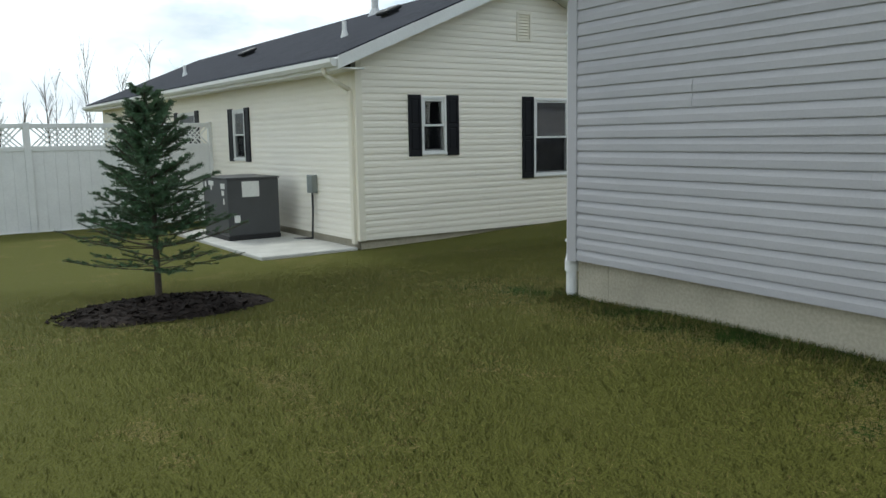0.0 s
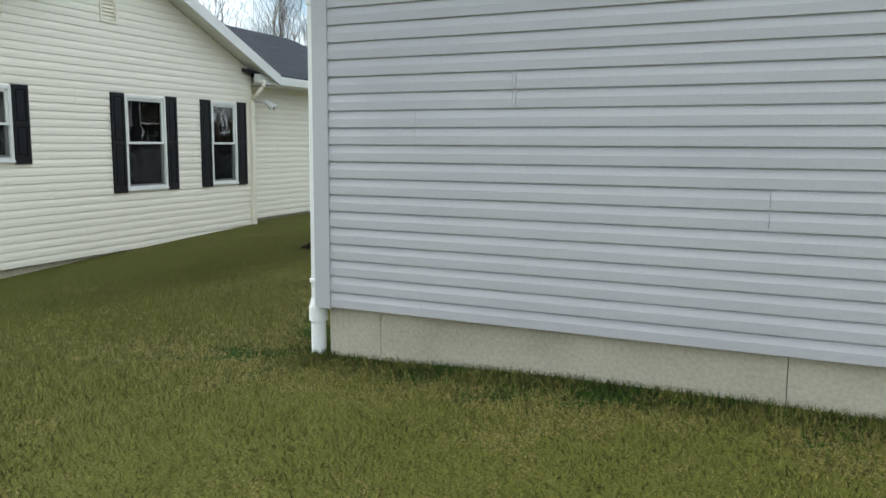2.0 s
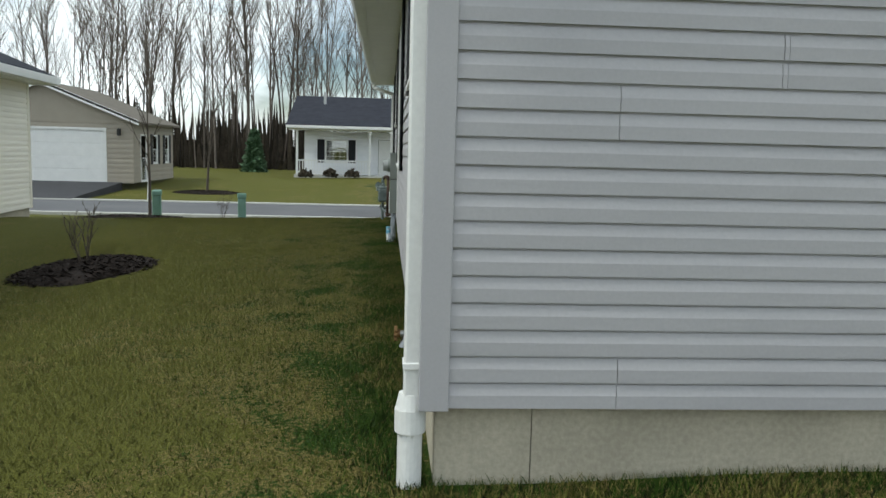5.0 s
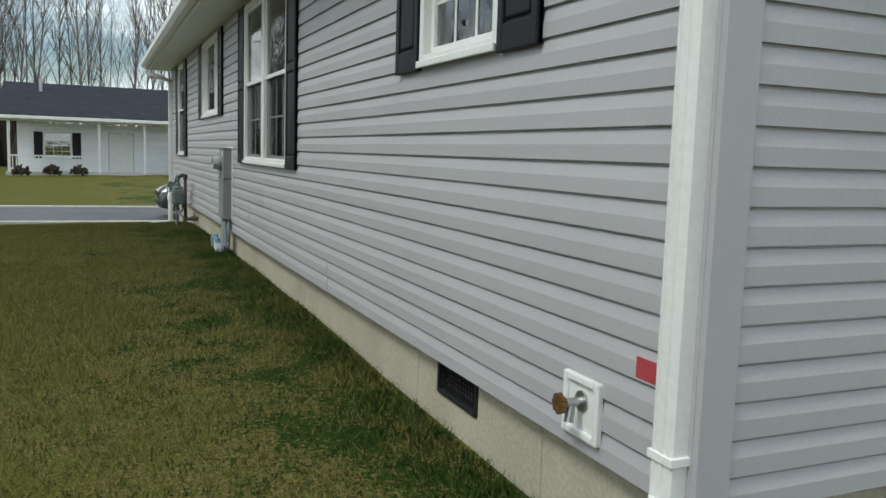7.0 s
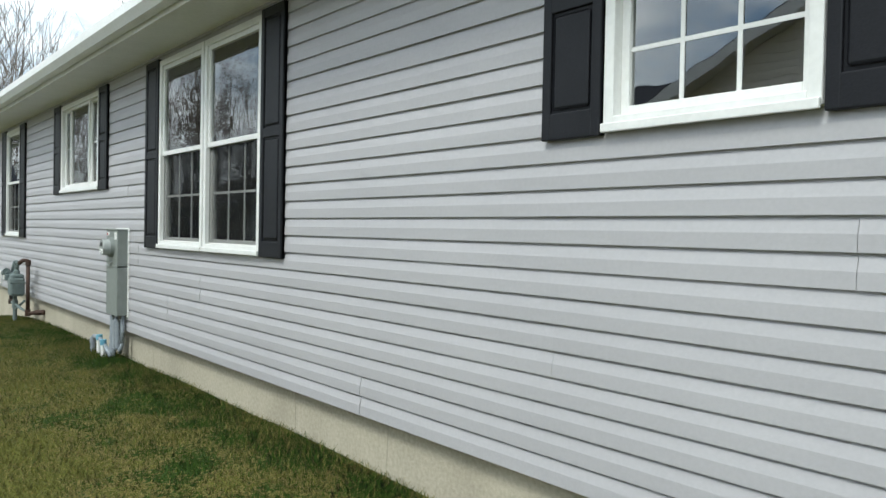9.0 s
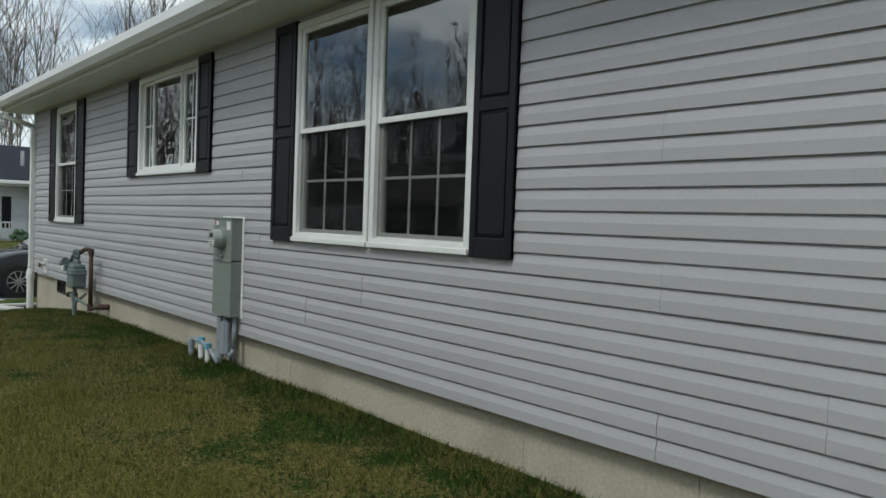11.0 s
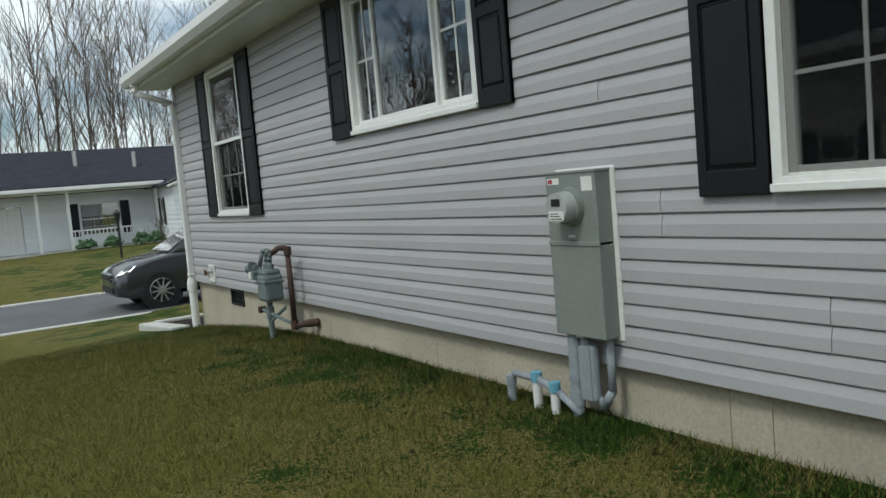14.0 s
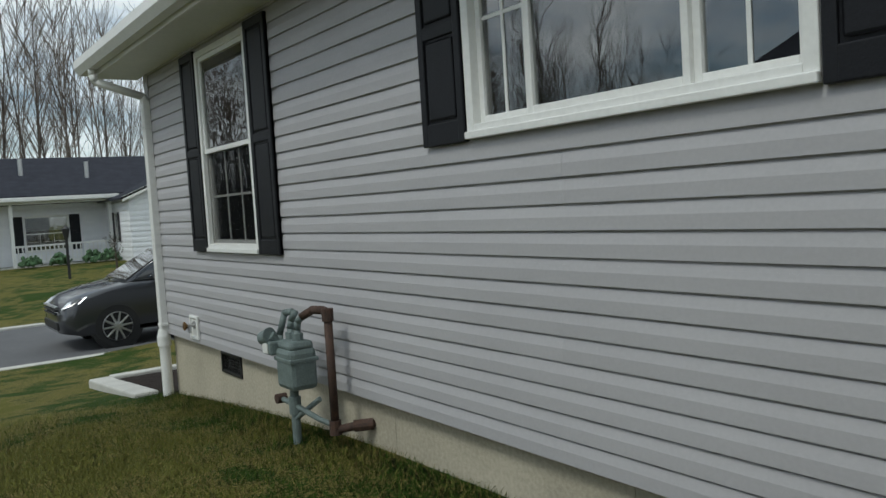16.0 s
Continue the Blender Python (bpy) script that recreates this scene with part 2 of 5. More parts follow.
# ---- mesh helpers ----
def box(bm, a, b, bevel=0.0):
    """An upright box from corner a to corner b, with its edges rounded off."""
    vs = bmesh.ops.create_cube(bm, size=1)["verts"]
    for v in vs:
        v.co = [a[i] + (v.co[i] + 0.5) * (b[i] - a[i]) for i in range(3)]
    if bevel:
        es = list({e for v in vs for e in v.link_edges})
        bmesh.ops.bevel(bm, geom=es, offset=bevel, segments=2, affect="EDGES", profile=0.5)
    return bm


def rod(bm, p, q, r, r2=None, n=10, caps=True):
    """A round bar from p to q."""
    p, q = Vector(p), Vector(q)
    m = Matrix.Translation((p + q) / 2) @ (q - p).to_track_quat("Z", "Y").to_matrix().to_4x4()
    bmesh.ops.create_cone(bm, cap_ends=caps, segments=n, radius1=r, radius2=r if r2 is None else r2, depth=(q - p).length, matrix=m)
    return bm


def tube(bm, pts, r, n=10):
    """A pipe along points, with rounded joints."""
    for p, q in zip(pts, pts[1:]):
        rod(bm, p, q, r, n=n)
    for p in pts[1:-1]:
        bmesh.ops.create_icosphere(bm, subdivisions=1, radius=r * 1.06, matrix=Matrix.Translation(p))
    return bm


def prism(bm, pts, u0, u1):
    """A profile of (y, z) points drawn out along x from u0 to u1."""
    a = [bm.verts.new((u0, y, z)) for y, z in pts]
    b = [bm.verts.new((u1, y, z)) for y, z in pts]
    k = len(pts)
    for i in range(k):
        bm.faces.new((a[i], a[(i + 1) % k], b[(i + 1) % k], b[i]))
    bm.faces.new(a[::-1])
    bm.faces.new(b)
    return bm


def mesh_of(name, bm, material, smooth=False):
    bmesh.ops.recalc_face_normals(bm, faces=bm.faces)
    me = bpy.data.meshes.new(name)
    bm.to_mesh(me)
    bm.free()
    me.materials.append(material)
    if smooth:
        for f in me.polygons:
            f.use_smooth = True
    return me


def part(name, bm, material, parent=None, label="", m=None, smooth=False):
    ob = new(name, mesh_of(name, bm, material, smooth))
    if m is not None:
        ob.matrix_basis = m
    if parent:
        ob.parent = parent
    return tagged(ob, label)


def base(name, label, category, m=None, group="", kind=""):
    ob = new(name)
    if m is not None:
        ob.matrix_basis = m
    return tagged(ob, label, category, group, kind)


NEWBM = bmesh.new


def fast_mesh(name, verts, tris, material):
    """A mesh from arrays of corners and triangles."""
    me = bpy.data.meshes.new(name)
    me.vertices.add(len(verts))
    me.vertices.foreach_set("co", np.asarray(verts, np.float32).ravel())
    me.loops.add(len(tris) * 3)
    me.loops.foreach_set("vertex_index", np.asarray(tris, np.int32).ravel())
    me.polygons.add(len(tris))
    me.polygons.foreach_set("loop_start", np.arange(0, len(tris) * 3, 3, dtype=np.int32))
    me.update(calc_edges=True)
    me.validate()
    me.materials.append(material)
    return me


# ---- ground ----
def ease(a, b, x):
    k = min(1.0, max(0.0, (x - a) / (b - a)))
    return k * k * (3 - 2 * k)


ROAD0, ROAD1, ROADZ = 21.0, 26.4, -0.75


def gz(x, y):
    """Height of the lawn: level by the house, a swale beside the neighbour, falling to the road and rising beyond."""
    z = -0.72 * ease(11.0, 20.8, y) + 0.45 * ease(26.6, 42, y)
    z += 0.06 * ease(1.5, 4.5, y) * (1 - ease(9.5, 14, y)) * ease(-2.6, -0.3, x)
    z += 0.06 * ease(0.3, 1.6, x) * ease(-2.2, -0.2, y)
    z -= 0.33 * ease(0.3, 5.2, -x) * (1 - 0.75 * ease(0, 8, y))
    return z + 0.012 * noise.noise((x * 0.9, y * 0.9, 0))


def coords(lo, hi, fine_lo, fine_hi, step):
    xs = [lo, lo * 0.6 + fine_lo * 0.4, (lo + fine_lo * 3) / 4]
    xs += list(np.arange(fine_lo, fine_hi, step))
    return xs + [fine_hi, (hi + fine_hi * 3) / 4, hi * 0.6 + fine_hi * 0.4, hi]


xs = coords(-900, 900, -34, 24, 0.5)
ys = sorted(coords(-700, 1500, -14, 60, 0.5) + [ROAD0, ROAD0 + 0.03, ROAD1 - 0.03, ROAD1])
gv, gt = [], []
for y in ys:
    for x in xs:
        z = gz(x, y)
        if ROAD0 + 0.02 < y < ROAD1 - 0.02:
            z = ROADZ - 0.3
        gv.append((x, y, z))
nx = len(xs)
for j in range(len(ys) - 1):
    for i in range(nx - 1):
        a = j * nx + i
        gt += [(a, a + 1, a + nx + 1), (a, a + nx + 1, a + nx)]
ground = tagged(new("ground", fast_mesh("ground", gv, gt, LAWN)), "patchy green and straw-coloured lawn sloping to the road", "lawn", kind="structure")
for f in ground.data.polygons:
    f.use_smooth = True
bm = box(NEWBM(), (-300, ROAD0 - 0.02, ROADZ - 0.25), (300, ROAD1 + 0.02, ROADZ))
tagged(part("road", bm, ASPH), "grey asphalt street with pale concrete edging", "road", kind="structure")
for k, (ya, yb) in enumerate(((ROAD0 - 0.14, ROAD0 + 0.06), (ROAD1 - 0.06, ROAD1 + 0.2))):
    bm = box(NEWBM(), (-300, ya, ROADZ - 0.2), (300, yb, ROADZ + 0.045), 0.015)
    tagged(part("kerb", bm, CONC2), "pale concrete edging along the asphalt street", "kerb", kind="structure")


# ---- walls clad in lapped siding ----
ROW = 0.1016
LAP = ((0.0005, 0.0), (0.0150, 0.0), (0.0145, 0.05), (0.0125, 0.058), (0.005, ROW - 0.010), (0.0008, ROW - 0.008), (0.0008, ROW + 0.004), (0.0005, ROW + 0.004))


def clip_lap(z0, z1):
    """The part of one course's profile between two heights above its foot."""
    pts = []
    k = len(LAP)
    for i in range(k):
        (a, za), (b, zb) = LAP[i], LAP[(i + 1) % k]
        if z0 - 1e-6 <= za <= z1 + 1e-6:
            pts.append((a, za))
        for zc in (z0, z1):
            if (za - zc) * (zb - zc) < -1e-12:
                s = (zc - za) / (zb - za)
                pts.append((a + s * (b - a), zc))
    return pts


def siding(parent, z0, z1, u0, u1, material, holes=(), joints=(), rake=None, coarse=1):
    """Courses of lapped panels on a wall plane (x along, -y outwards), cut round holes (u0, u1, z0, z1), with butt joints (u, course)."""
    rows = int(math.ceil((z1 - z0) / (ROW * coarse)))
    rng = random.Random(int(u1 * 100))
    for r in range(rows):
        za = z0 + r * ROW * coarse
        top = min(ROW * coarse, z1 - za)
        spans = [(u0, u1)]
        if rake:
            lo, hi = rake(za + top * 0.8)
            spans = [(max(u0, lo), min(u1, hi))]
        full = []
        cuts = {0.0, top}
        for h in holes:
            for zc in (h[2] - za, h[3] - za):
                if 0.004 < zc < top - 0.004:
                    cuts.add(zc)
        cuts = sorted(cuts)
        for ca, cb in zip(cuts, cuts[1:]):
            mid = za + (ca + cb) / 2
            sp = list(spans)
            for h in holes:
                if h[2] < mid < h[3]:
                    nxt = []
                    for s, e in sp:
                        if h[0] > s:
                            nxt.append((s, min(e, h[0])))
                        if h[1] < e:
                            nxt.append((max(s, h[1]), e))
                    sp = [q for q in nxt if q[1] - q[0] > 0.01]
            for s, e in sp:
                ends = [s] + sorted(u for u, row in joints if row // 2 == r // 2 and s + 0.05 < u < e - 0.05) + [e]
                for i, (p, q) in enumerate(zip(ends, ends[1:])):
                    full.append((p, q, ca, cb, i % 2))
        for p, q, ca, cb, odd in full:
            if q - p < 0.01:
                continue
            prof = clip_lap(ca / coarse, cb / coarse)
            if len(prof) < 3:
                continue
            proud = 0.0018 * odd + rng.uniform(0, 0.0008)
            bm = prism(NEWBM(), [(-(o + proud) * (1.6 if coarse > 1 else 1), za + z * coarse) for o, z in prof], p + 0.0012, q - 0.0012)
            part("siding_panel", bm, material, parent)


def wall_at(x, y, z, turn):
    """A wall plane: x runs along it, -y points outwards."""
    return pose(x, y, z, 0, 0, turn)


def wall_slab(name, parent, m, u0, u1, z0, z1, material, holes=(), thick=0.14, label="", peak=0.0):
    """The wall behind the siding, with its openings cut through."""
    bm = NEWBM()
    us = sorted({u0, u1, *(h[0] for h in holes), *(h[1] for h in holes)})
    zs = sorted({z0, z1, *(h[2] for h in holes), *(h[3] for h in holes)})
    for a, b in zip(us, us[1:]):
        for c, d in zip(zs, zs[1:]):
            if any(h[0] < (a + b) / 2 < h[1] and h[2] < (c + d) / 2 < h[3] for h in holes):
                continue
            box(bm, (a, 0, c), (b, thick, d))
    if peak:
        mid = (u0 + u1) / 2
        v = [bm.verts.new((u, y, z)) for y in (0, thick) for u, z in ((u0, z1), (u1, z1), (mid, z1 + peak))]
        for f in ((0, 1, 2), (5, 4, 3), (0, 3, 4, 1), (1, 4, 5, 2), (2, 5, 3, 0)):
            bm.faces.new([v[i] for i in f])
    bmesh.ops.remove_doubles(bm, verts=bm.verts, dist=0.0005)
    return part(name, bm, material, parent, label, m)


def shutter(parent, m, u, z0, z1, width, split=0.5):
    """A moulded shutter: frame of stiles and rails round two raised panels."""
    out, st = -0.042, 0.045
    bm = NEWBM()
    box(bm, (u, -0.03, z0 + 0.004), (u + width, -0.013, z1 - 0.004))
    mid = z0 + (z1 - z0) * split
    box(bm, (u, out, z0), (u + st, -0.013, z1), 0.005)
    box(bm, (u + width - st, out, z0), (u + width, -0.013, z1), 0.005)
    for a, b in ((z0, z0 + 0.1), (mid - 0.03, mid + 0.03), (z1 - 0.06, z1)):
        box(bm, (u + st * 0.9, out + 0.001, a), (u + width - st * 0.9, -0.013, b), 0.005)
    s = part("shutter", bm, SHUT, parent, "black moulded vinyl shutter with raised panels", m)
    for a, b in ((z0 + 0.1, mid - 0.03), (mid + 0.03, z1 - 0.06)):
        bm = box(NEWBM(), (u + st + 0.012, out + 0.004, a + 0.014), (u + width - st - 0.012, -0.028, b - 0.014), 0.01)
        part("raised_panel", bm, SHUT, s)


def frame_bars(bm, u0, u1, z0, z1, w, y0, y1, bevel=0.004):
    box(bm, (u0, y0, z0), (u0 + w, y1, z1), bevel)
    box(bm, (u1 - w, y0, z0), (u1, y1, z1), bevel)
    box(bm, (u0 + w, y0, z0), (u1 - w, y1, z0 + w), bevel)
    box(bm, (u0 + w, y0, z1 - w), (u1 - w, y1, z1), bevel)
    return bm


def pane(parent, u0, u1, z0, z1, y):
    bm = box(NEWBM(), (u0, y, z0), (u1, y + 0.004, z1))
    p = part("pane", bm, GLASS, parent, "reflecting glass pane")
    p.visible_shadow = False
    return p


def blinds(parent, u0, u1, z0, z1, y):
    """White slatted blind behind the glass."""
    bm = NEWBM()
    z = z0
    while z < z1:
        prism(bm, [(y, z), (y + 0.018, z + 0.034), (y + 0.018, z + 0.037), (y, z + 0.003)], u0, u1)
        z += 0.048
    part("blind", bm, WHITE, parent, "white slatted blind behind the glass")


def bars(parent, u0, u1, z0, z1, y, nu, nz_):
    for i in range(1, nu):
        u = u0 + (u1 - u0) * i / nu
        part("glazing_bar", box(NEWBM(), (u - 0.008, y, z0), (u + 0.008, y + 0.004, z1)), WHITE, parent)
    for i in range(1, nz_):
        z = z0 + (z1 - z0) * i / nz_
        part("glazing_bar", box(NEWBM(), (u0, y + 0.001, z - 0.008), (u1, y + 0.003, z + 0.008)), WHITE, parent)


def hung_window(parent, m, u0, u1, z0, z1, blind=0, nu=3, nz_=2, screen=True):
    """A double-hung window: outer frame with sill, two sashes, panes and glazing bars."""
    bm = frame_bars(NEWBM(), u0, u1, z0, z1, 0.045, -0.034, 0.07)
    win = part("window", bm, WHITE, parent, "white vinyl double-hung window", m)
    part("sill", box(NEWBM(), (u0, -0.05, z0 - 0.012), (u1, -0.036, z0 + 0.02), 0.004), WHITE, win)
    zm = (z0 + z1) / 2
    for up in (0, 1):
        a, b = (zm - 0.018, z1 - 0.045) if up else (z0 + 0.045, zm + 0.018)
        y = 0.012 if not up else -0.012
        s = part("sash", frame_bars(NEWBM(), u0 + 0.045, u1 - 0.045, a, b, 0.034, y - 0.006, y + 0.03, 0.003), WHITE, win)
        pane(s, u0 + 0.079, u1 - 0.079, a + 0.034, b - 0.034, y + 0.01)
        bars(win, u0 + 0.079, u1 - 0.079, a + 0.034, b - 0.034, y + (0.02 if up else 0.005), nu, nz_)
        if up == 0 and screen:
            bm = box(NEWBM(), (u0 + 0.05, -0.006, a + 0.01), (u1 - 0.05, -0.005, b - 0.01))
            part("insect_screen", bm, SCREEN, win, "dark insect screen over the lower sash").visible_shadow = False
    if blind:
        blinds(win, u0 + 0.06, u1 - 0.06, z1 - 0.06 - (z1 - z0 - 0.1) * blind, z1 - 0.06, 0.03)
    return win


def downspout(m, label, z_low, z_top, reach, z_gut, material=WHITE):
    """A ribbed rainwater pipe on a wall plane, with elbows out to the gutter and a shoe at the foot."""
    d = base("downspout", label, "downspout", m)
    bm = NEWBM()
    half = [(-0.04, -0.016), (-0.042, -0.07), (-0.036, -0.077), (-0.024, -0.079), (-0.021, -0.074), (-0.011, -0.074), (-0.008, -0.079)]
    ring = half + [(-u, y) for u, y in half[::-1]]
    lo, hi = [[bm.verts.new((u, y, z)) for u, y in ring] for z in (z_low, z_top)]
    for i in range(len(ring)):
        k = (i + 1) % len(ring)
        bm.faces.new((lo[i], lo[k], hi[k], hi[i]))
    bm.faces.new(lo)
    bm.faces.new(hi[::-1])
    part("pipe", bm, material, d)
    part("elbow", tube(NEWBM(), [(0, -0.047, z_top - 0.02), (0, -0.06, z_top + 0.04), (0, -reach + 0.02, z_gut - 0.1), (0, -reach, z_gut - 0.04), (0, -reach, z_gut + 0.02)], 0.036, 12), material, d, smooth=True)
    for z in (z_low + 0.12, z_top - 0.25):
        part("strap", box(NEWBM(), (-0.05, -0.083, z), (0.05, -0.012, z + 0.025), 0.003), material, d)
    return d


# ---- grey house ----
GL, GW = 14.90, 8.4
FZ, TOPZ = 0.33, 2.72
house = base("house", "light grey vinyl-sided bungalow on a concrete foundation", "house")
MS = wall_at(0, GL, 0, -90)
MB = wall_at(0, 0, 0, 0)


def U(y):
    return GL - y


WINS = [(1.18, 1.97, 1.650, 2.62), (4.78, 5.73, 1.118, 2.62), (5.75, 6.70, 1.118, 2.62), (8.507, 10.09, 1.650, 2.62), (12.48, 13.49, 1.115, 2.62)]
HOLES = [(U(b), U(a), c, d) for a, b, c, d in WINS]
wallw = wall_slab("wall", house, MS, 0, GL, FZ + 0.004, TOPZ, GREYTRIM, HOLES, label="wall of grey lapped siding with shuttered windows")
JT = [(2.71, 1.81), (3.61, 1.58), (2.51, 1.37), (1.08, 1.17), (3.59, 0.99), (2.21, 0.79), (2.89, 0.58), (3.58, 0.38), (11.06, 1.01), (10.38, 1.19), (9.89, 0.6), (6.51, 0.61),
      (5.81, 0.78), (7.26, 0.98), (11.34, 1.59), (9.54, 1.36), (10.68, 1.81), (8.13, 1.78), (7.59, 1.57), (9.59, 0.78), (7.25, 0.38), (4.06, 2.2), (7.81, 2.3)]
siding(wallw, FZ, TOPZ - 0.02, 0.075, GL - 0.075, GREY, HOLES, [(U(y), int((z - FZ) / ROW)) for y, z in JT])
PEAK = 0.36 * GW / 2
wallb = wall_slab("wall", house, MB, 0.0, GW, FZ + 0.004, TOPZ, GREYTRIM, (), label="end wall of grey lapped siding", peak=PEAK)
JB = [(1.31, 1.57), (0.69, 1.38), (0.73, 0.48), (1.29, 1.75), (2.63, 0.97), (3.3, 0.78), (4.3, 1.2), (5.6, 0.8), (3.4, 1.9), (4.9, 1.7), (2.1, 2.3)]
siding(wallb, FZ, TOPZ + PEAK - 0.1, 0.075, GW - 0.075, GREY, (), [(u, int((z - FZ) / ROW)) for u, z in JB],
       rake=lambda z: (0, GW) if z < TOPZ else ((z - TOPZ) / 0.36, GW - (z - TOPZ) / 0.36))
part("wall", box(NEWBM(), (GW - 0.14, 0.14, FZ), (GW, GL - 0.14, TOPZ)), GREYTRIM, house)
part("wall", box(NEWBM(), (0.14, GL - 0.14, FZ), (GW, GL, TOPZ)), GREYTRIM, house)
part("inner_floor", box(NEWBM(), (0.1, 0.1, FZ), (GW - 0.1, GL - 0.1, FZ + 0.1)), ROOM, house)
part("inner_ceiling", box(NEWBM(), (0.15, 0.15, TOPZ - 0.03), (GW - 0.15, GL - 0.15, TOPZ)), ROOM, house)
part("partition", box(NEWBM(), (2.6, 0.15, FZ + 0.1), (2.7, GL - 0.15, TOPZ - 0.04)), ROOM, house)
for y in (3.5, 7.5, 11.3):
    part("partition", box(NEWBM(), (0.15, y, FZ + 0.1), (2.6, y + 0.1, TOPZ - 0.04)), ROOM, house)
for (x, y, sx, sy) in ((0, 0, 1, 1), (0, GL, 1, -1)):
    bm = NEWBM()
    for a, b in (((-0.022, -0.022), (0.09, 0.0)), ((-0.022, 0.0005), (-0.0005, 0.09))):
        p, q = (x + sx * a[0], y + sy * a[1]), (x + sx * b[0], y + sy * b[1])
        box(bm, (min(p[0], q[0]), min(p[1], q[1]), FZ - 0.012), (max(p[0], q[0]), max(p[1], q[1]), TOPZ - 0.01), 0.003)
    part("corner_post", bm, GREYTRIM, house, "grey vinyl corner post")
for k, (a, b, c, d) in enumerate(WINS):
    if k == 3:
        continue
    hung_window(house, MS, U(b), U(a), c, d, blind={0: 0.98, 1: 0.52, 2: 0.52, 4: 0.5}[k], screen=k != 0)
# wide three-part sliding window
a, b, c, d = WINS[3]
u0, u1 = U(b), U(a)
bm = frame_bars(NEWBM(), u0, u1, c, d, 0.05, -0.034, 0.07)
box(bm, (u0, -0.05, c - 0.012), (u1, -0.02, c + 0.02), 0.004)
win = part("window", bm, WHITE, house, "wide white vinyl three-part sliding window", MS)
us = [u0 + 0.05, u0 + 0.05 + (u1 - u0 - 0.1) * 0.22, u0 + 0.05 + (u1 - u0 - 0.1) * 0.74, u1 - 0.05]
for i in range(3):
    y = -0.008 if i == 1 else 0.012
    s = part("sash", frame_bars(NEWBM(), us[i], us[i + 1], c + 0.05, d - 0.05, 0.03, y - 0.006, y + 0.03, 0.003), WHITE, win)
    pane(s, us[i] + 0.03, us[i + 1] - 0.03, c + 0.08, d - 0.08, y + 0.01)
    if i != 1:
        bars(win, us[i] + 0.03, us[i + 1] - 0.03, c + 0.08, d - 0.08, y + 0.005, 2, 2)
for y0, wd, z0, z1, sp in ((0.87, 0.30, 1.63, 2.64, 0.5), (1.98, 0.29, 1.63, 2.64, 0.5), (4.46, 0.31, 1.10, 2.64, 0.5), (6.71, 0.32, 1.10, 2.64, 0.5),
                           (8.205, 0.292, 1.63, 2.64, 0.5), (10.10, 0.32, 1.63, 2.64, 0.5), (12.13, 0.34, 1.10, 2.64, 0.5), (13.50, 0.33, 1.10, 2.64, 0.5)):
    shutter(house, MS, U(y0 + wd), z0, z1, wd, sp)
# foundation in cast lengths, with the vents' openings
VENTS = [(1.38, 1.80, 0.155, 0.315), (13.17, 13.60, 0.135, 0.305)]
edges = [0.045, 0.85, 2.06, 3.41, 4.40, 6.81, 7.01, 9.31, 10.98, 12.7, GL - 0.045]
for i, (a, b) in enumerate(zip(edges, edges[1:])):
    wall_slab("foundation_block", house, wall_at(0.045, GL, 0, -90), U(b) + 0.002, U(a) - 0.002, -0.6, FZ + 0.002, CONC,
              [(U(q), U(p), c, d) for p, q, c, d in VENTS if a <= p and q <= b], 0.2)
edges = [0.05, 0.42, 2.75, 4.9, GW - 0.05]
for a, b in zip(edges, edges[1:]):
    part("foundation_block", box(NEWBM(), (a + 0.002, 0.045, -0.6), (b - 0.002, 0.25, FZ + 0.002)), CONC, house)
part("foundation_block", box(NEWBM(), (GW - 0.25, 0.3, -0.6), (GW - 0.05, GL, FZ + 0.002)), CONC, house)
part("foundation_block", box(NEWBM(), (0.26, GL - 0.25, -0.8), (GW - 0.26, GL - 0.05, FZ + 0.002)), CONC, house)
# eaves, gutter and roof
bm = prism(NEWBM(), [(-0.40, TOPZ - 0.035), (0.0, TOPZ - 0.035), (0.0, TOPZ - 0.015), (-0.40, TOPZ - 0.015)], -0.3, GL + 0.3)
part("soffit", bm, WHITE, house, "white vented soffit under the eaves", MS)
bm = box(NEWBM(), (-0.3, -0.42, TOPZ - 0.05), (GL + 0.3, -0.4, TOPZ + 0.13), 0.003)
part("fascia", bm, WHITE, house, "", MS)
bm = prism(NEWBM(), [(-0.422, TOPZ + 0.1), (-0.422, TOPZ - 0.005), (-0.50, TOPZ - 0.005), (-0.53, TOPZ + 0.04), (-0.53, TOPZ + 0.11), (-0.545, TOPZ + 0.11), (-0.545, TOPZ + 0.04), (-0.505, TOPZ - 0.015), (-0.43, TOPZ - 0.015)], -0.3, GL + 0.3)
part("gutter", bm, WHITE, house, "white aluminium gutter along the eaves", MS)
for s in (0, 1):
    bm = NEWBM()
    e, r = -0.45, GW / 2
    prism(bm, [(e, TOPZ + 0.12), (r, TOPZ + 0.12 + 0.36 * (r - e)), (r, TOPZ + 0.16 + 0.36 * (r - e)), (e, TOPZ + 0.16)], -0.32, GL + 0.32)
    part("roof", bm, SHINGLE, house, "dark shingled roof slope", MS if s == 0 else wall_at(GW, 0, 0, 90))
tagged(downspout(wall_at(0, 0.055, 0, -90), "white ribbed downspout at the corner of the grey house", FZ + 0.02, TOPZ - 0.28, 0.47, TOPZ - 0.02))
tagged(downspout(wall_at(0, GL - 0.06, 0, -90), "white ribbed downspout at the corner of the grey house", 0.28, TOPZ - 0.28, 0.47, TOPZ - 0.02))
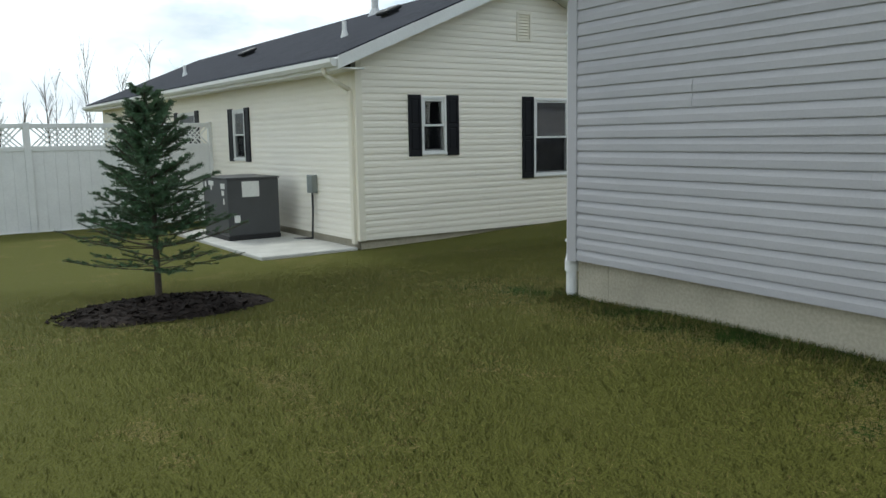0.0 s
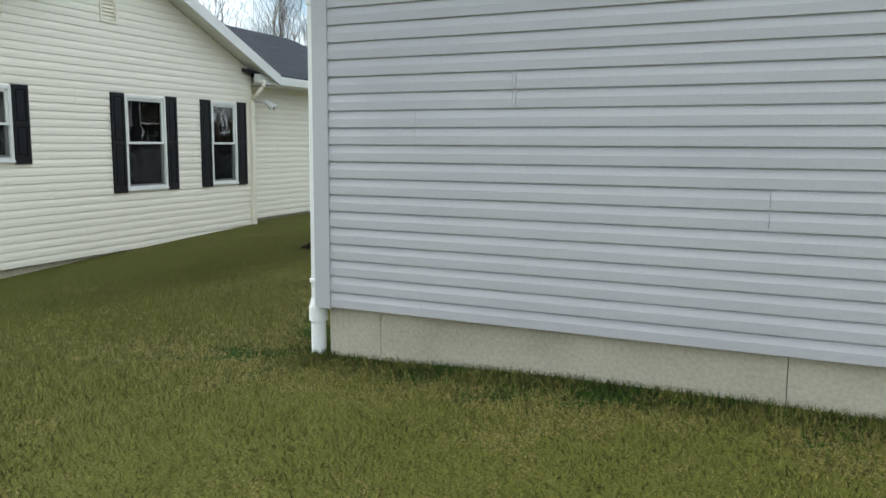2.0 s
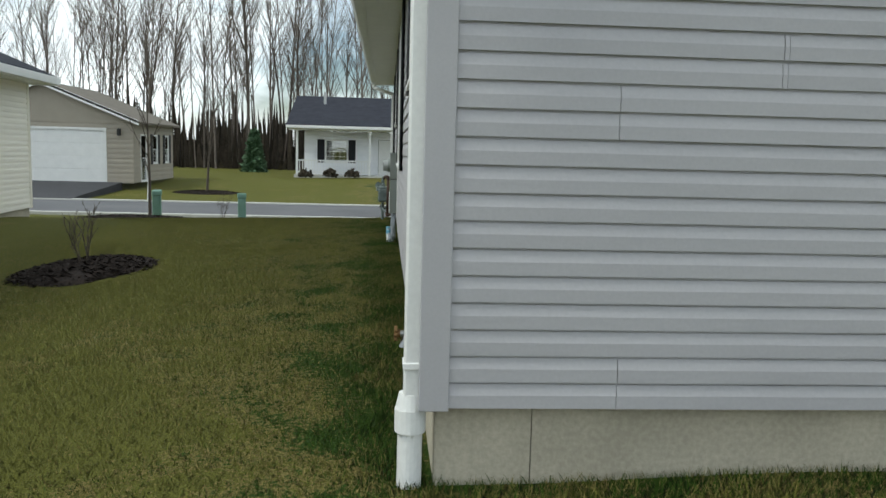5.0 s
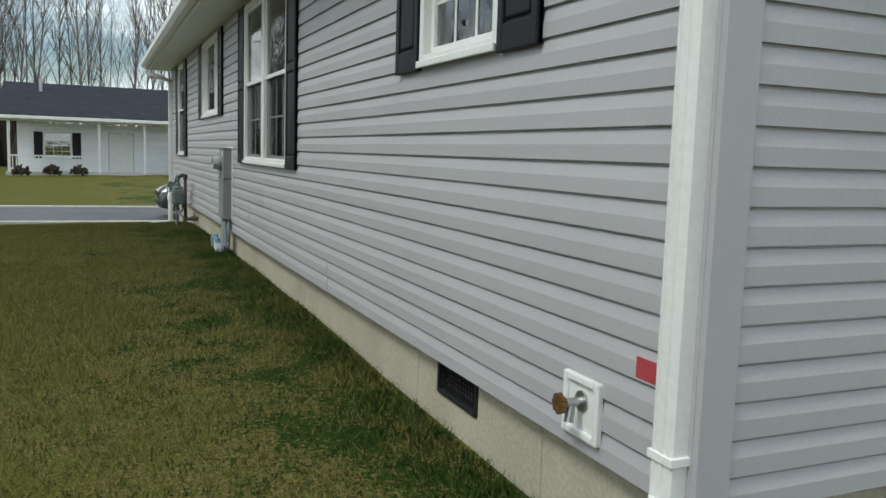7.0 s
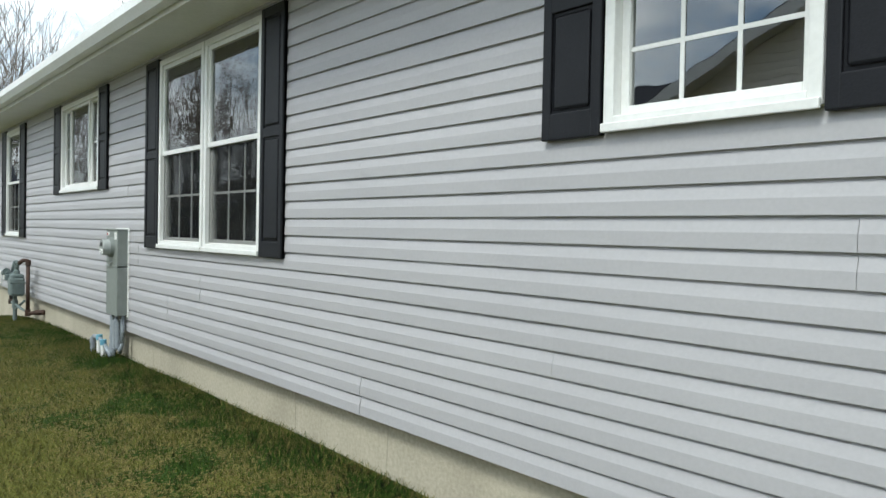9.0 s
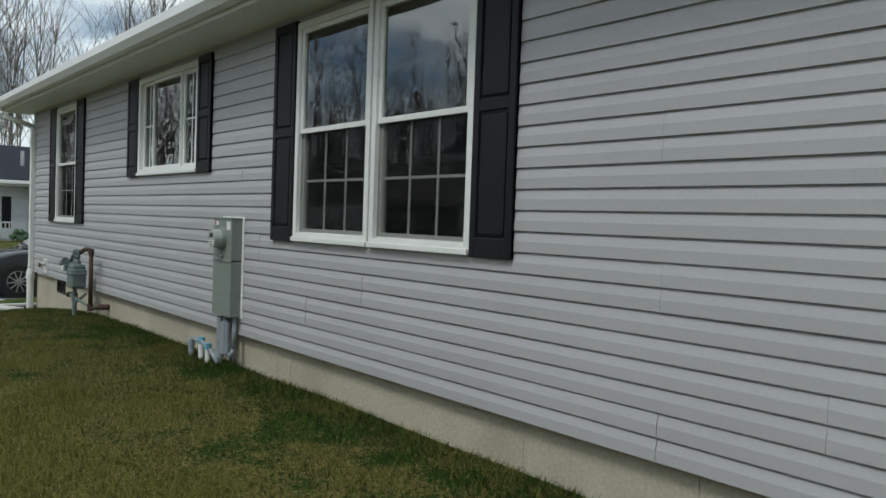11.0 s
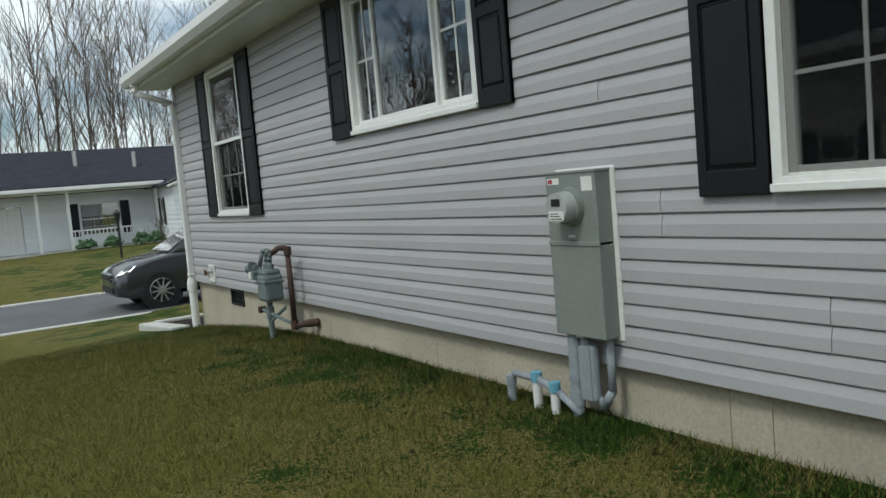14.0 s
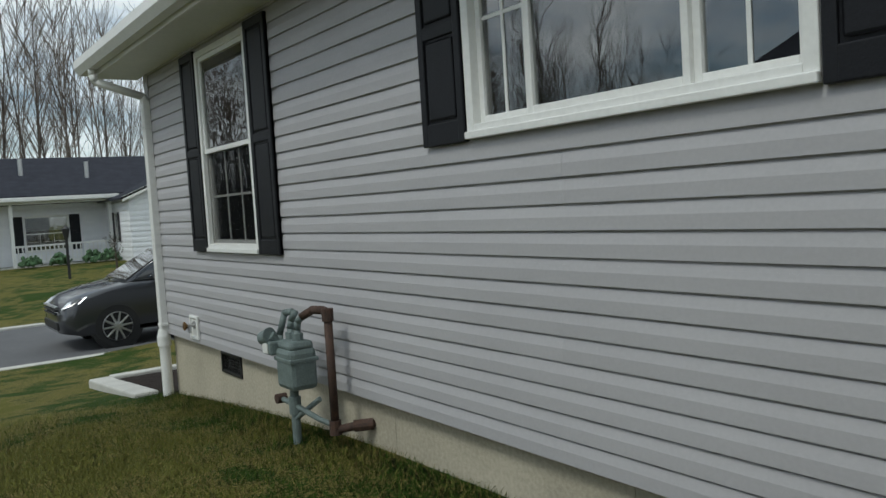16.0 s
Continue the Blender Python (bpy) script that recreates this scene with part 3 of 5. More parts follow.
for y, z in ((0.055, -0.3), (GL - 0.06, -0.4)):
    d = base("drain_pipe", "white plastic drain pipe rising from the lawn", "drain pipe", pose(-0.05, y, 0))
    part("pipe", rod(NEWBM(), (0, 0, z), (0, 0, 0.25), 0.048, n=20), WHITE, d, smooth=False)
    part("collar", rod(NEWBM(), (0, 0, 0.22), (0, 0, 0.31), 0.06, n=20), WHITE, d)
    part("adapter", rod(NEWBM(), (0, 0, 0.31), (0, 0, 0.37), 0.058, 0.045, n=20), WHITE, d)

# ---- things on the grey house's wall ----
def on_wall(y, z=0.0, x=0.0):
    """A frame on the long wall: x runs towards -y of the world, -y points outwards."""
    return wall_at(x, y, z, -90)


def vent(m, wd, hg):
    v = base("foundation_vent", "black crawl-space vent with a mesh grille in the concrete foundation", "vent", m, "foundation vents")
    part("frame", frame_bars(NEWBM(), -wd / 2, wd / 2, 0, hg, 0.022, -0.012, 0.05, 0.003), BLACK, v)
    bm = NEWBM()
    for i in range(1, 14):
        u = -wd / 2 + wd * i / 14
        box(bm, (u - 0.003, 0.002, 0.01), (u + 0.003, 0.006, hg - 0.01))
    for i in range(1, 7):
        box(bm, (-wd / 2 + 0.01, 0.006, hg * i / 7 - 0.003), (wd / 2 - 0.01, 0.01, hg * i / 7 + 0.003))
    part("grille", bm, BLACK, v)
    bm = NEWBM()
    for i in range(5):
        z = 0.03 + i * (hg - 0.05) / 5
        prism(bm, [(0.03, z), (0.055, z + 0.018), (0.055, z + 0.021), (0.03, z + 0.003)], -wd / 2 + 0.02, wd / 2 - 0.02)
    part("louvre", bm, METAL, v, "pale metal louvres behind the grille")
    part("backing", box(NEWBM(), (-wd / 2, 0.09, 0), (wd / 2, 0.1, hg)), BLACK, v)


for a, b, c, d in VENTS:
    vent(on_wall((a + b) / 2, c, 0.045), b - a - 0.004, d - c - 0.002)


def hose_bib(m):
    h = base("hose_bib", "metal garden tap with brass handle on a white block", "outdoor tap", m, "garden taps")
    bm = frame_bars(NEWBM(), -0.1, 0.1, 0, 0.2, 0.026, -0.034, -0.01, 0.006)
    box(bm, (-0.095, -0.022, 0.005), (0.095, -0.012, 0.195))
    part("mounting_block", bm, WHITE, h, "white vinyl mounting block")
    bm = rod(NEWBM(), (0, -0.02, 0.12), (0, -0.028, 0.12), 0.034, n=16)
    rod(bm, (0, -0.028, 0.12), (0, -0.085, 0.12), 0.014, n=12)
    rod(bm, (0, -0.06, 0.12), (0.01, -0.075, 0.06), 0.013, 0.016, n=12)
    part("spigot", bm, METAL, h, smooth=False)
    bm = NEWBM()
    for k in range(8):
        a = k * math.pi / 4
        rod(bm, (math.cos(a) * 0.024, -0.098, 0.12 + math.sin(a) * 0.024), (math.cos(a) * 0.024, -0.112, 0.12 + math.sin(a) * 0.024), 0.011, n=8)
    rod(bm, (0, -0.085, 0.12), (0, -0.108, 0.12), 0.018, n=12)
    part("handle", bm, BRASS, h, "round corroded brass handle")


hose_bib(on_wall(0.51, 0.375))
hose_bib(on_wall(14.02, 0.36))
tagged(part("label_plate", box(NEWBM(), (-0.07, -0.018, 0), (0.07, -0.0165, 0.062), 0.0005), RED, m=on_wall(0.185, 0.64)),
       "faded red rectangular label stuck on grey siding", "label")

# electric meter box
em = base("electric_meter_box", "grey metal electric meter box on white backing trim", "meter box", on_wall(7.72, 0.015) @ Matrix.Diagonal((1.03, 0.75, 1, 1)))
part("backing_trim", frame_bars(NEWBM(), -0.195, 0.195, 0.44, 1.245, 0.05, -0.03, -0.012, 0.004), WHITE, em, "white trim around the box")
bm = box(NEWBM(), (-0.165, -0.15, 0.455), (0.17, -0.012, 0.89), 0.006)
part("lower_cover", bm, BOXG, em)
bm = box(NEWBM(), (-0.165, -0.15, 0.9), (0.17, -0.012, 1.225), 0.006)
part("upper_cover", bm, BOXG, em)
part("seam", box(NEWBM(), (-0.168, -0.156, 0.885), (0.173, -0.14, 0.907), 0.004), BOXG, em)
part("top_flange", box(NEWBM(), (-0.17, -0.155, 1.222), (0.175, -0.01, 1.236), 0.004), BOXG, em)
part("latch", box(NEWBM(), (-0.02, -0.163, 0.915), (0.025, -0.149, 0.935), 0.004), METAL, em)
part("latch", box(NEWBM(), (-0.02, -0.158, 0.448), (0.025, -0.149, 0.462), 0.003), METAL, em)
mt = part("meter", rod(NEWBM(), (0.0, -0.148, 1.07), (0.0, -0.19, 1.07), 0.092, 0.086, n=32), BOXG, em, "round electric meter under a clear dome")
part("dome", rod(NEWBM(), (0.0, -0.19, 1.07), (0.0, -0.27, 1.07), 0.076, 0.07, n=32), mat("meter_glass", (0.42, 0.44, 0.43), (0.36, 0.38, 0.37), 0.12, scale=20), mt, "clear meter cover")
part("display", box(NEWBM(), (-0.028, -0.2745, 1.078), (0.03, -0.27, 1.112), 0.001), BLACK, mt, "dark meter display")
part("face_plate", box(NEWBM(), (-0.05, -0.273, 1.012), (0.05, -0.269, 1.055), 0.001), PAPER, mt)
bm = NEWBM()
for i in range(3):
    box(bm, (-0.04, -0.2745, 1.018 + i * 0.012), (0.04 - i * 0.012, -0.272, 1.022 + i * 0.012))
part("printed_lines", bm, BLACK, mt)
part("sticker", box(NEWBM(), (0.08, -0.1515, 1.14), (0.15, -0.149, 1.205)), PAPER, em, "white sticker")
part("sticker", box(NEWBM(), (-0.15, -0.1515, 1.175), (-0.07, -0.149, 1.205)), PAPER, em, "white and red sticker")
part("sticker_mark", box(NEWBM(), (-0.145, -0.1525, 1.18), (-0.115, -0.1505, 1.2)), RED, em, "red warning mark")
bm = rod(NEWBM(), (-0.1, -0.09, -0.3), (-0.1, -0.09, 0.46), 0.034, n=18)
rod(bm, (-0.1, -0.09, 0.1), (-0.1, -0.09, 0.17), 0.043, n=18)
rod(bm, (-0.1, -0.09, 0.22), (-0.1, -0.09, 0.25), 0.04, n=18)
part("conduit", bm, PVC, em, "thick grey plastic conduit")
bm = tube(NEWBM(), [(-0.02, -0.08, 0.46), (-0.02, -0.08, 0.3), (0.0, -0.07, 0.17), (0.06, -0.06, 0.12), (0.12, -0.06, 0.2), (0.12, -0.06, 0.46)], 0.022, 12)
part("conduit", bm, PVC, em, "bent grey plastic conduit", smooth=True)
cb = part("conduit_body", box(NEWBM(), (-0.06, -0.11, 0.13), (0.045, -0.045, 0.41), 0.022), PVC, em, "grey conduit body")
part("cover_plate", box(NEWBM(), (-0.05, -0.118, 0.14), (0.025, -0.108, 0.4), 0.004), PVC, cb)
# stub pipes beside it
sp = base("stub_pipes", "grey plastic stub pipes with blue-primed caps in the grass", "pipes", on_wall(8.09, 0.03))
for u, h, m_ in ((-0.2, 0.14, PVC), (0.02, 0.19, WHITE), (0.16, 0.16, WHITE)):
    part("pipe", rod(NEWBM(), (u, -0.12, -0.2), (u, -0.12, h), 0.024, n=14), m_, sp)
    part("cap", rod(NEWBM(), (u, -0.12, h - 0.02), (u, -0.12, h + 0.03), 0.03, n=14), PVC if m_ is PVC else BLUETIP, sp)
part("cross_pipe", tube(NEWBM(), [(-0.2, -0.12, 0.14), (-0.17, -0.12, 0.185), (0.04, -0.12, 0.185), (0.2, -0.11, 0.13), (0.32, -0.1, 0.05)], 0.019, 12), PVC, sp, smooth=True)

# gas meter
gm = base("gas_meter", "grey-green gas meter on rusty iron pipes by the wall", "gas meter", on_wall(11.61, 0.0))
bm = box(NEWBM(), (-0.11, -0.30, 0.36), (0.11, -0.13, 0.60), 0.03)
box(bm, (-0.115, -0.305, 0.52), (0.115, -0.125, 0.545), 0.006)
part("body", bm, GASG, gm, smooth=False)
part("top_cover", box(NEWBM(), (-0.1, -0.29, 0.58), (0.1, -0.14, 0.64), 0.025), GASG, gm)
part("index_box", box(NEWBM(), (-0.19, -0.33, 0.55), (-0.09, -0.24, 0.63), 0.012), GASG, gm)
part("index_window", box(NEWBM(), (-0.192, -0.338, 0.56), (-0.12, -0.33, 0.62), 0.004), PAPER, gm, "white meter index")
part("label_plate", box(NEWBM(), (-0.117, -0.27, 0.44), (-0.109, -0.2, 0.51), 0.001), PAPER, gm, "worn white label")
for u, top in ((-0.06, 0.8), (0.03, 0.78)):
    bm = tube(NEWBM(), [(u, -0.21, 0.63), (u, -0.21, 0.7), (u + 0.02, -0.21, 0.75), (u + 0.06, -0.2, top)], 0.02, 12)
    part("swivel", bm, GASG, gm, smooth=True)
    part("union_nut", rod(NEWBM(), (u, -0.21, 0.64), (u, -0.21, 0.68), 0.034, n=8), GASG, gm)
bm = tube(NEWBM(), [(-0.15, -0.24, 0.42), (-0.15, -0.24, 0.66), (-0.1, -0.22, 0.79), (-0.02, -0.21, 0.8)], 0.02, 12)
part("inlet_pipe", bm, GASG, gm, smooth=True)
bm = rod(NEWBM(), (-0.15, -0.3, 0.66), (-0.22, -0.32, 0.64), 0.05, 0.04, n=18)
rod(bm, (-0.15, -0.24, 0.6), (-0.15, -0.3, 0.66), 0.03, n=12)
part("regulator", bm, GASG, gm, "round gas regulator")
bm = tube(NEWBM(), [(0.09, -0.2, 0.78), (0.17, -0.17, 0.82), (0.25, -0.14, 0.82), (0.27, -0.13, 0.77), (0.27, -0.13, 0.18), (0.29, -0.12, 0.15), (0.36, -0.02, 0.17), (0.4, 0.06, 0.17)], 0.024, 12)
part("outlet_pipe", bm, RUST, gm, "brown rusty iron pipe", smooth=True)
bm = rod(NEWBM(), (0.27, -0.13, 0.12), (0.27, -0.13, 0.2), 0.034, n=12)
rod(bm, (0.27, -0.13, 0.76), (0.27, -0.13, 0.83), 0.033, n=12)
rod(bm, (0.34, -0.05, 0.165), (0.4, 0.04, 0.17), 0.034, n=12)
part("elbow", bm, RUST, gm)
bm = rod(NEWBM(), (-0.05, -0.22, -0.3), (-0.05, -0.22, 0.38), 0.026, n=12)
rod(bm, (-0.05, -0.22, 0.2), (-0.05, -0.22, 0.3), 0.036, n=12)
part("riser", bm, GASG, gm, "worn steel gas riser")
part("bracket", tube(NEWBM(), [(-0.2, -0.24, 0.27), (-0.05, -0.22, 0.25), (0.18, -0.18, 0.2), (0.3, -0.1, 0.15)], 0.016, 8), GASG, gm)
part("bracket", tube(NEWBM(), [(-0.03, -0.22, 0.18), (0.12, -0.14, 0.3)], 0.016, 8), GASG, gm)
part("valve", rod(NEWBM(), (-0.2, -0.27, 0.27), (-0.2, -0.21, 0.27), 0.03, n=12), RUST, gm)

# planting bed with concrete edging in front of the house
bed = base("planting_bed", "mulched bed with pale concrete edging in front of the house", "planting bed", pose(0, GL, -0.27, -4.5) @ pose(0, -GL, 0))
part("edging", box(NEWBM(), (-0.28, GL + 0.25, -0.2), (-0.05, GL + 2.3, 0.05), 0.02), CONC2, bed)
part("edging", box(NEWBM(), (-0.05, GL + 2.1, -0.2), (5, GL + 2.35, 0.06), 0.02), CONC2, bed)
part("soil", box(NEWBM(), (-0.05, GL - 0.04, -0.2), (5, GL + 2.1, 0.02)), MULCH, bed)

# ---- cream neighbour ----
CM = pose(-5.98, 0.78, -0.01, 0, 0, 4)
CLEN, CSP, CTOP, CF = 17.0, 6.55, 2.42, -0.17
cream = base("house", "cream vinyl-sided bungalow with black shutters and dark roof", "house", CM)
MG = wall_at(0, 0, 0, 90)
MK = wall_at(-CLEN, 0, 0, 0)
GWIN = [(1.14, 1.62, 1.12, 2.03), (3.47, 4.31, 0.68, 2.03), (5.38, 6.07, 0.68, 2.03)]
KWIN = [(CLEN - 5.2, CLEN - 4.55, 1.0, 2.0), (CLEN - 8.9, CLEN - 7.6, 0.9, 2.05), (CLEN - 12.4, CLEN - 10.6, 0.1, 2.05)]
SL = 0.42
cg = wall_slab("wall", cream, MG, 0, CSP, CF, CTOP + 0.19, CREAMTRIM, [w_ for w_ in GWIN], label="gable wall of cream lapped siding", peak=SL * CSP / 2)
siding(cg, CF, CTOP + 0.19 + SL * CSP / 2 - 0.1, 0.08, CSP - 0.08, CREAM, GWIN + [(3.1, 3.42, 2.98, 3.46)], [(2.6, 20), (2.2, 9), (4.9, 12), (2.7, 3), (1.5, 15)],
       rake=lambda z: (0, CSP) if z < CTOP + 0.19 else ((z - CTOP - 0.19) / SL, CSP - (z - CTOP - 0.19) / SL))
ck = wall_slab("wall", cream, MK, 0, CLEN, CF, CTOP, CREAMTRIM, KWIN, label="rear wall of cream lapped siding")
siding(ck, CF, CTOP - 0.02, 0.08, CLEN - 0.08, CREAM, KWIN, [(9.7, 4), (6, 9), (11, 14), (8.6, 18)])
for a, b, c, d in GWIN:
    hung_window(cream, MG, a, b, c, d, blind=0.95, nu=1, nz_=1)
for u, wd, z0, z1 in ((0.9, 0.235, 1.09, 2.05), (1.625, 0.235, 1.09, 2.05), (3.21, 0.25, 0.65, 2.05), (4.32, 0.23, 0.65, 2.05), (5.12, 0.25, 0.65, 2.05), (6.08, 0.25, 0.65, 2.05)):
    shutter(cream, MG, u, z0, z1, wd)
for a, b, c, d in KWIN:
    hung_window(cream, MK, a, b, c, d, blind=0.5, nu=1, nz_=1, screen=c > 0.5)
for a, b, c, d in KWIN[:2]:
    shutter(cream, MK, a - 0.25, c - 0.03, d + 0.02, 0.24)
    shutter(cream, MK, b + 0.01, c - 0.03, d + 0.02, 0.24)
lv = part("gable_vent", frame_bars(NEWBM(), 3.1, 3.42, 2.98, 3.46, 0.04, -0.03, 0.02), CREAMTRIM, cream, "cream louvred gable vent", MG)
for i in range(8):
    z = 3.03 + i * 0.05
    part("slat", prism(NEWBM(), [(-0.02, z), (0.01, z + 0.04), (0.01, z + 0.045), (-0.02, z + 0.006)], 3.14, 3.38), CREAMTRIM, lv)
for (mm, a, b) in ((MG, 0, CSP), (MK, 0, CLEN)):
    k = 0
    e = [a + 0.03, a + (b - a) * 0.33, a + (b - a) * 0.66, b - 0.03]
    for p, q in zip(e, e[1:]):
        part("foundation_block", box(NEWBM(), (p, 0.03, -1.0), (q - 0.004, 0.22, CF + 0.003)), CONC, cream, "", mm)
bm = NEWBM()
box(bm, (-0.09, -0.022, CF - 0.01), (0.022, 0.0, CTOP), 0.003)
box(bm, (0.0, 0.0, CF - 0.01), (0.022, 0.09, CTOP), 0.003)
part("corner_post", bm, CREAMTRIM, cream)
# roof over the main block: ridge away from the gable
for s in (0, 1):
    e, r = -0.42, CSP / 2
    m_ = wall_at(-CLEN, 0, 0, 0) if s == 0 else wall_at(0, CSP, 0, 180)
    z0 = CTOP + 0.02
    part("roof", prism(NEWBM(), [(e, z0 + 0.10 + SL * 0), (r, z0 + 0.10 + SL * (r - e)), (r, z0 + 0.15 + SL * (r - e)), (e, z0 + 0.15)], -0.25 if s == 0 else -0.3, CLEN + 0.3 if s == 0 else CLEN + 0.25), SHINGLE, cream, "dark blue-grey shingled roof slope", m_)
    part("soffit", box(NEWBM(), (-0.25, -0.42, CTOP - 0.03), (CLEN + 0.28, 0.0, CTOP - 0.01)), WHITE, cream, "", m_)
    part("fascia", box(NEWBM(), (-0.25, -0.44, CTOP - 0.05), (CLEN + 0.28, -0.42, CTOP + 0.13), 0.003), WHITE, cream, "", m_)
    part("gutter", prism(NEWBM(), [(-0.442, CTOP + 0.1), (-0.442, CTOP), (-0.51, CTOP), (-0.55, CTOP + 0.05), (-0.55, CTOP + 0.11), (-0.53, CTOP + 0.11)], -0.25, CLEN + 0.28), WHITE, cream, "white aluminium gutter", m_)
    bm = NEWBM()
    prism(bm, [(e - 0.02, z0 - 0.06), (r, z0 - 0.06 + SL * (r - e)), (r, z0 + 0.12 + SL * (r - e)), (e - 0.02, z0 + 0.12)], 0, 0.03)
    part("rake_board", bm, WHITE, cream, "white rake board", m_ @ (pose(CLEN + 0.3, 0, 0) if s == 0 else pose(-0.33, 0, 0)))
    part("rake_soffit", prism(NEWBM(), [(e, z0 + 0.0), (r, z0 + SL * (r - e)), (r, z0 + 0.02 + SL * (r - e)), (e, z0 + 0.02)], 0, 0.3), WHITE, cream, "", m_ @ (pose(CLEN, 0, 0) if s == 0 else pose(-0.3, 0, 0)))
downspout(CM @ wall_at(-0.1, 0, 0, 0), "cream downspout at the corner of the cream house", CF - 0.05, CTOP - 0.35, 0.47, CTOP, CREAMTRIM)
downspout(CM @ wall_at(0, CSP - 0.06, 0, 90), "cream downspout beside the shuttered windows", CF + 0.1, CTOP - 0.35, 0.3, CTOP, CREAMTRIM)
# wing toward the street
WM = CM @ wall_at(-0.30, CSP + 0.01, 0, 90)
WL = 6.4
wing = base("house", "cream vinyl-sided wing with a small shuttered window", "house", WM)
WW = [(3.25, 3.85, 0.71, 1.50)]
ws = wall_slab("wall", wing, None, 0, WL, -0.02, CTOP, CREAMTRIM, WW)
siding(ws, -0.02, CTOP - 0.02, 0.02, WL - 0.08, CREAM, WW, [(3.3, 6), (1.2, 12)])
hung_window(wing, None, *WW[0], blind=0, nu=2)
shutter(wing, None, 2.97, 0.67, 1.53, 0.27)
shutter(wing, None, 3.86, 0.67, 1.53, 0.27)
part("foundation_block", box(NEWBM(), (0.0, 0.03, -1.2), (WL - 0.03, 0.2, -0.017)), CONC, wing)
part("wall", box(NEWBM(), (WL - 0.14, 0.14, -0.6), (WL, 6.0, CTOP)), CREAMTRIM, wing)
part("corner_post", box(NEWBM(), (WL - 0.09, -0.022, -0.03), (WL + 0.02, 0.0, CTOP), 0.003), CREAMTRIM, wing)
part("roof", prism(NEWBM(), [(-0.42, CTOP + 0.12), (3.2, CTOP + 0.12 + SL * 3.6), (3.2, CTOP + 0.17 + SL * 3.6), (-0.42, CTOP + 0.17)], -0.3, WL + 0.3), SHINGLE, wing, "dark blue-grey shingled roof slope")
part("soffit", box(NEWBM(), (0.31, -0.42, CTOP - 0.03), (WL + 0.3, 0.0, CTOP - 0.01)), WHITE, wing)
part("gutter", box(NEWBM(), (-0.1, -0.52, CTOP - 0.02), (WL + 0.3, -0.42, CTOP + 0.13), 0.012), WHITE, wing, "white aluminium gutter")
fl = base("floodlight", "white twin-head floodlight on a bracket under the eaves", "floodlight", WM @ pose(0.45, 0, 2.05))
part("bracket", tube(NEWBM(), [(0, -0.01, 0.05), (0, -0.3, 0.05)], 0.02, 8), WHITE, fl)
for u in (-0.05, 0.07):
    part("lamp_head", rod(NEWBM(), (u, -0.28, 0.06), (u + 0.05, -0.42, -0.06), 0.035, 0.055, n=14), WHITE, fl)
# roof pipes and vents
def roof_z(yl):
    return CTOP + 0.17 + SL * (yl + 0.42)


for xl, yl, r, h, nm, mm in ((-4.4, 2.9, 0.075, 0.9, "metal_flue", METAL), (-2.1, 0.95, 0.04, 0.32, "vent_pipe", WHITE), (-10.8, 0.8, 0.04, 0.32, "vent_pipe", WHITE)):
    fp = base(nm, "%s rising from the dark shingled roof" % ("shiny metal flue" if mm is METAL else "short white vent pipe"), "roof pipe", CM @ pose(xl, yl, roof_z(yl) - 0.06))
    part("pipe", rod(NEWBM(), (0, 0, -0.05), (0, 0, h), r, n=14), mm, fp)
    part("flashing", rod(NEWBM(), (0, 0, -0.02), (0, 0, 0.16), r * 2.2, r * 1.1, n=14), mm, fp)
for xl, yl in ((-2.6, 2.2), (-8.3, 1.6)):
    rv = base("roof_vent", "low black box vent on the dark shingled roof", "roof vent", CM @ pose(xl, yl, roof_z(yl) - 0.02, 22.8))
    part("hood", box(NEWBM(), (-0.22, -0.2, 0.06), (0.22, 0.2, 0.14), 0.05), BLACK, rv)
    part("neck", box(NEWBM(), (-0.15, -0.13, -0.03), (0.15, 0.13, 0.08), 0.02), BLACK, rv)
# air conditioner on its pad
ac = base("air_conditioner", "dark grey packaged air conditioner with white stickers on a concrete pad", "air conditioner", CM @ pose(-2.75, -0.85, -0.27))
part("casing", box(NEWBM(), (-0.6, -0.45, 0.08), (0.62, 0.45, 1.02), 0.012), ACG, ac)
part("lid", box(NEWBM(), (-0.62, -0.47, 1.02), (0.64, 0.47, 1.05), 0.01), ACG, ac)
part("base_rail", box(NEWBM(), (-0.6, -0.46, 0.0), (0.62, 0.46, 0.08), 0.01), BLACK, ac)
for x0, z0, x1, z1 in ((-0.3, 0.9, -0.05, 0.98), (-0.2, 0.82, -0.14, 0.9), (0.3, 0.86, 0.5, 0.95), (0.34, 0.75, 0.46, 0.83), (0.4, 0.6, 0.46, 0.7), (-0.5, 0.86, -0.42, 0.96)):
    part("sticker", box(NEWBM(), (x0, -0.453, z0), (x1, -0.449, z1)), PAPER, ac, "white sticker")
for y0, z0, y1, z1 in ((-0.2, 0.72, 0.1, 0.98), (-0.35, 0.3, -0.25, 0.42)):
    part("sticker", box(NEWBM(), (0.619, y0, z0), (0.6235, y1, z1)), PAPER, ac, "white sticker")
tagged(part("concrete_pad", box(NEWBM(), (-4.4, -1.6, -0.7), (-0.02, -0.03, -0.27), 0.02), CONC2, m=CM), "pale concrete pad beside the cream house", "concrete pad", kind="structure")
sb = base("disconnect_box", "small grey electrical box with conduit on cream siding", "electrical box", CM @ pose(-1.5, 0, 0.5))
part("body", box(NEWBM(), (-0.1, -0.12, 0), (0.1, -0.015, 0.3), 0.01), BOXG, sb)
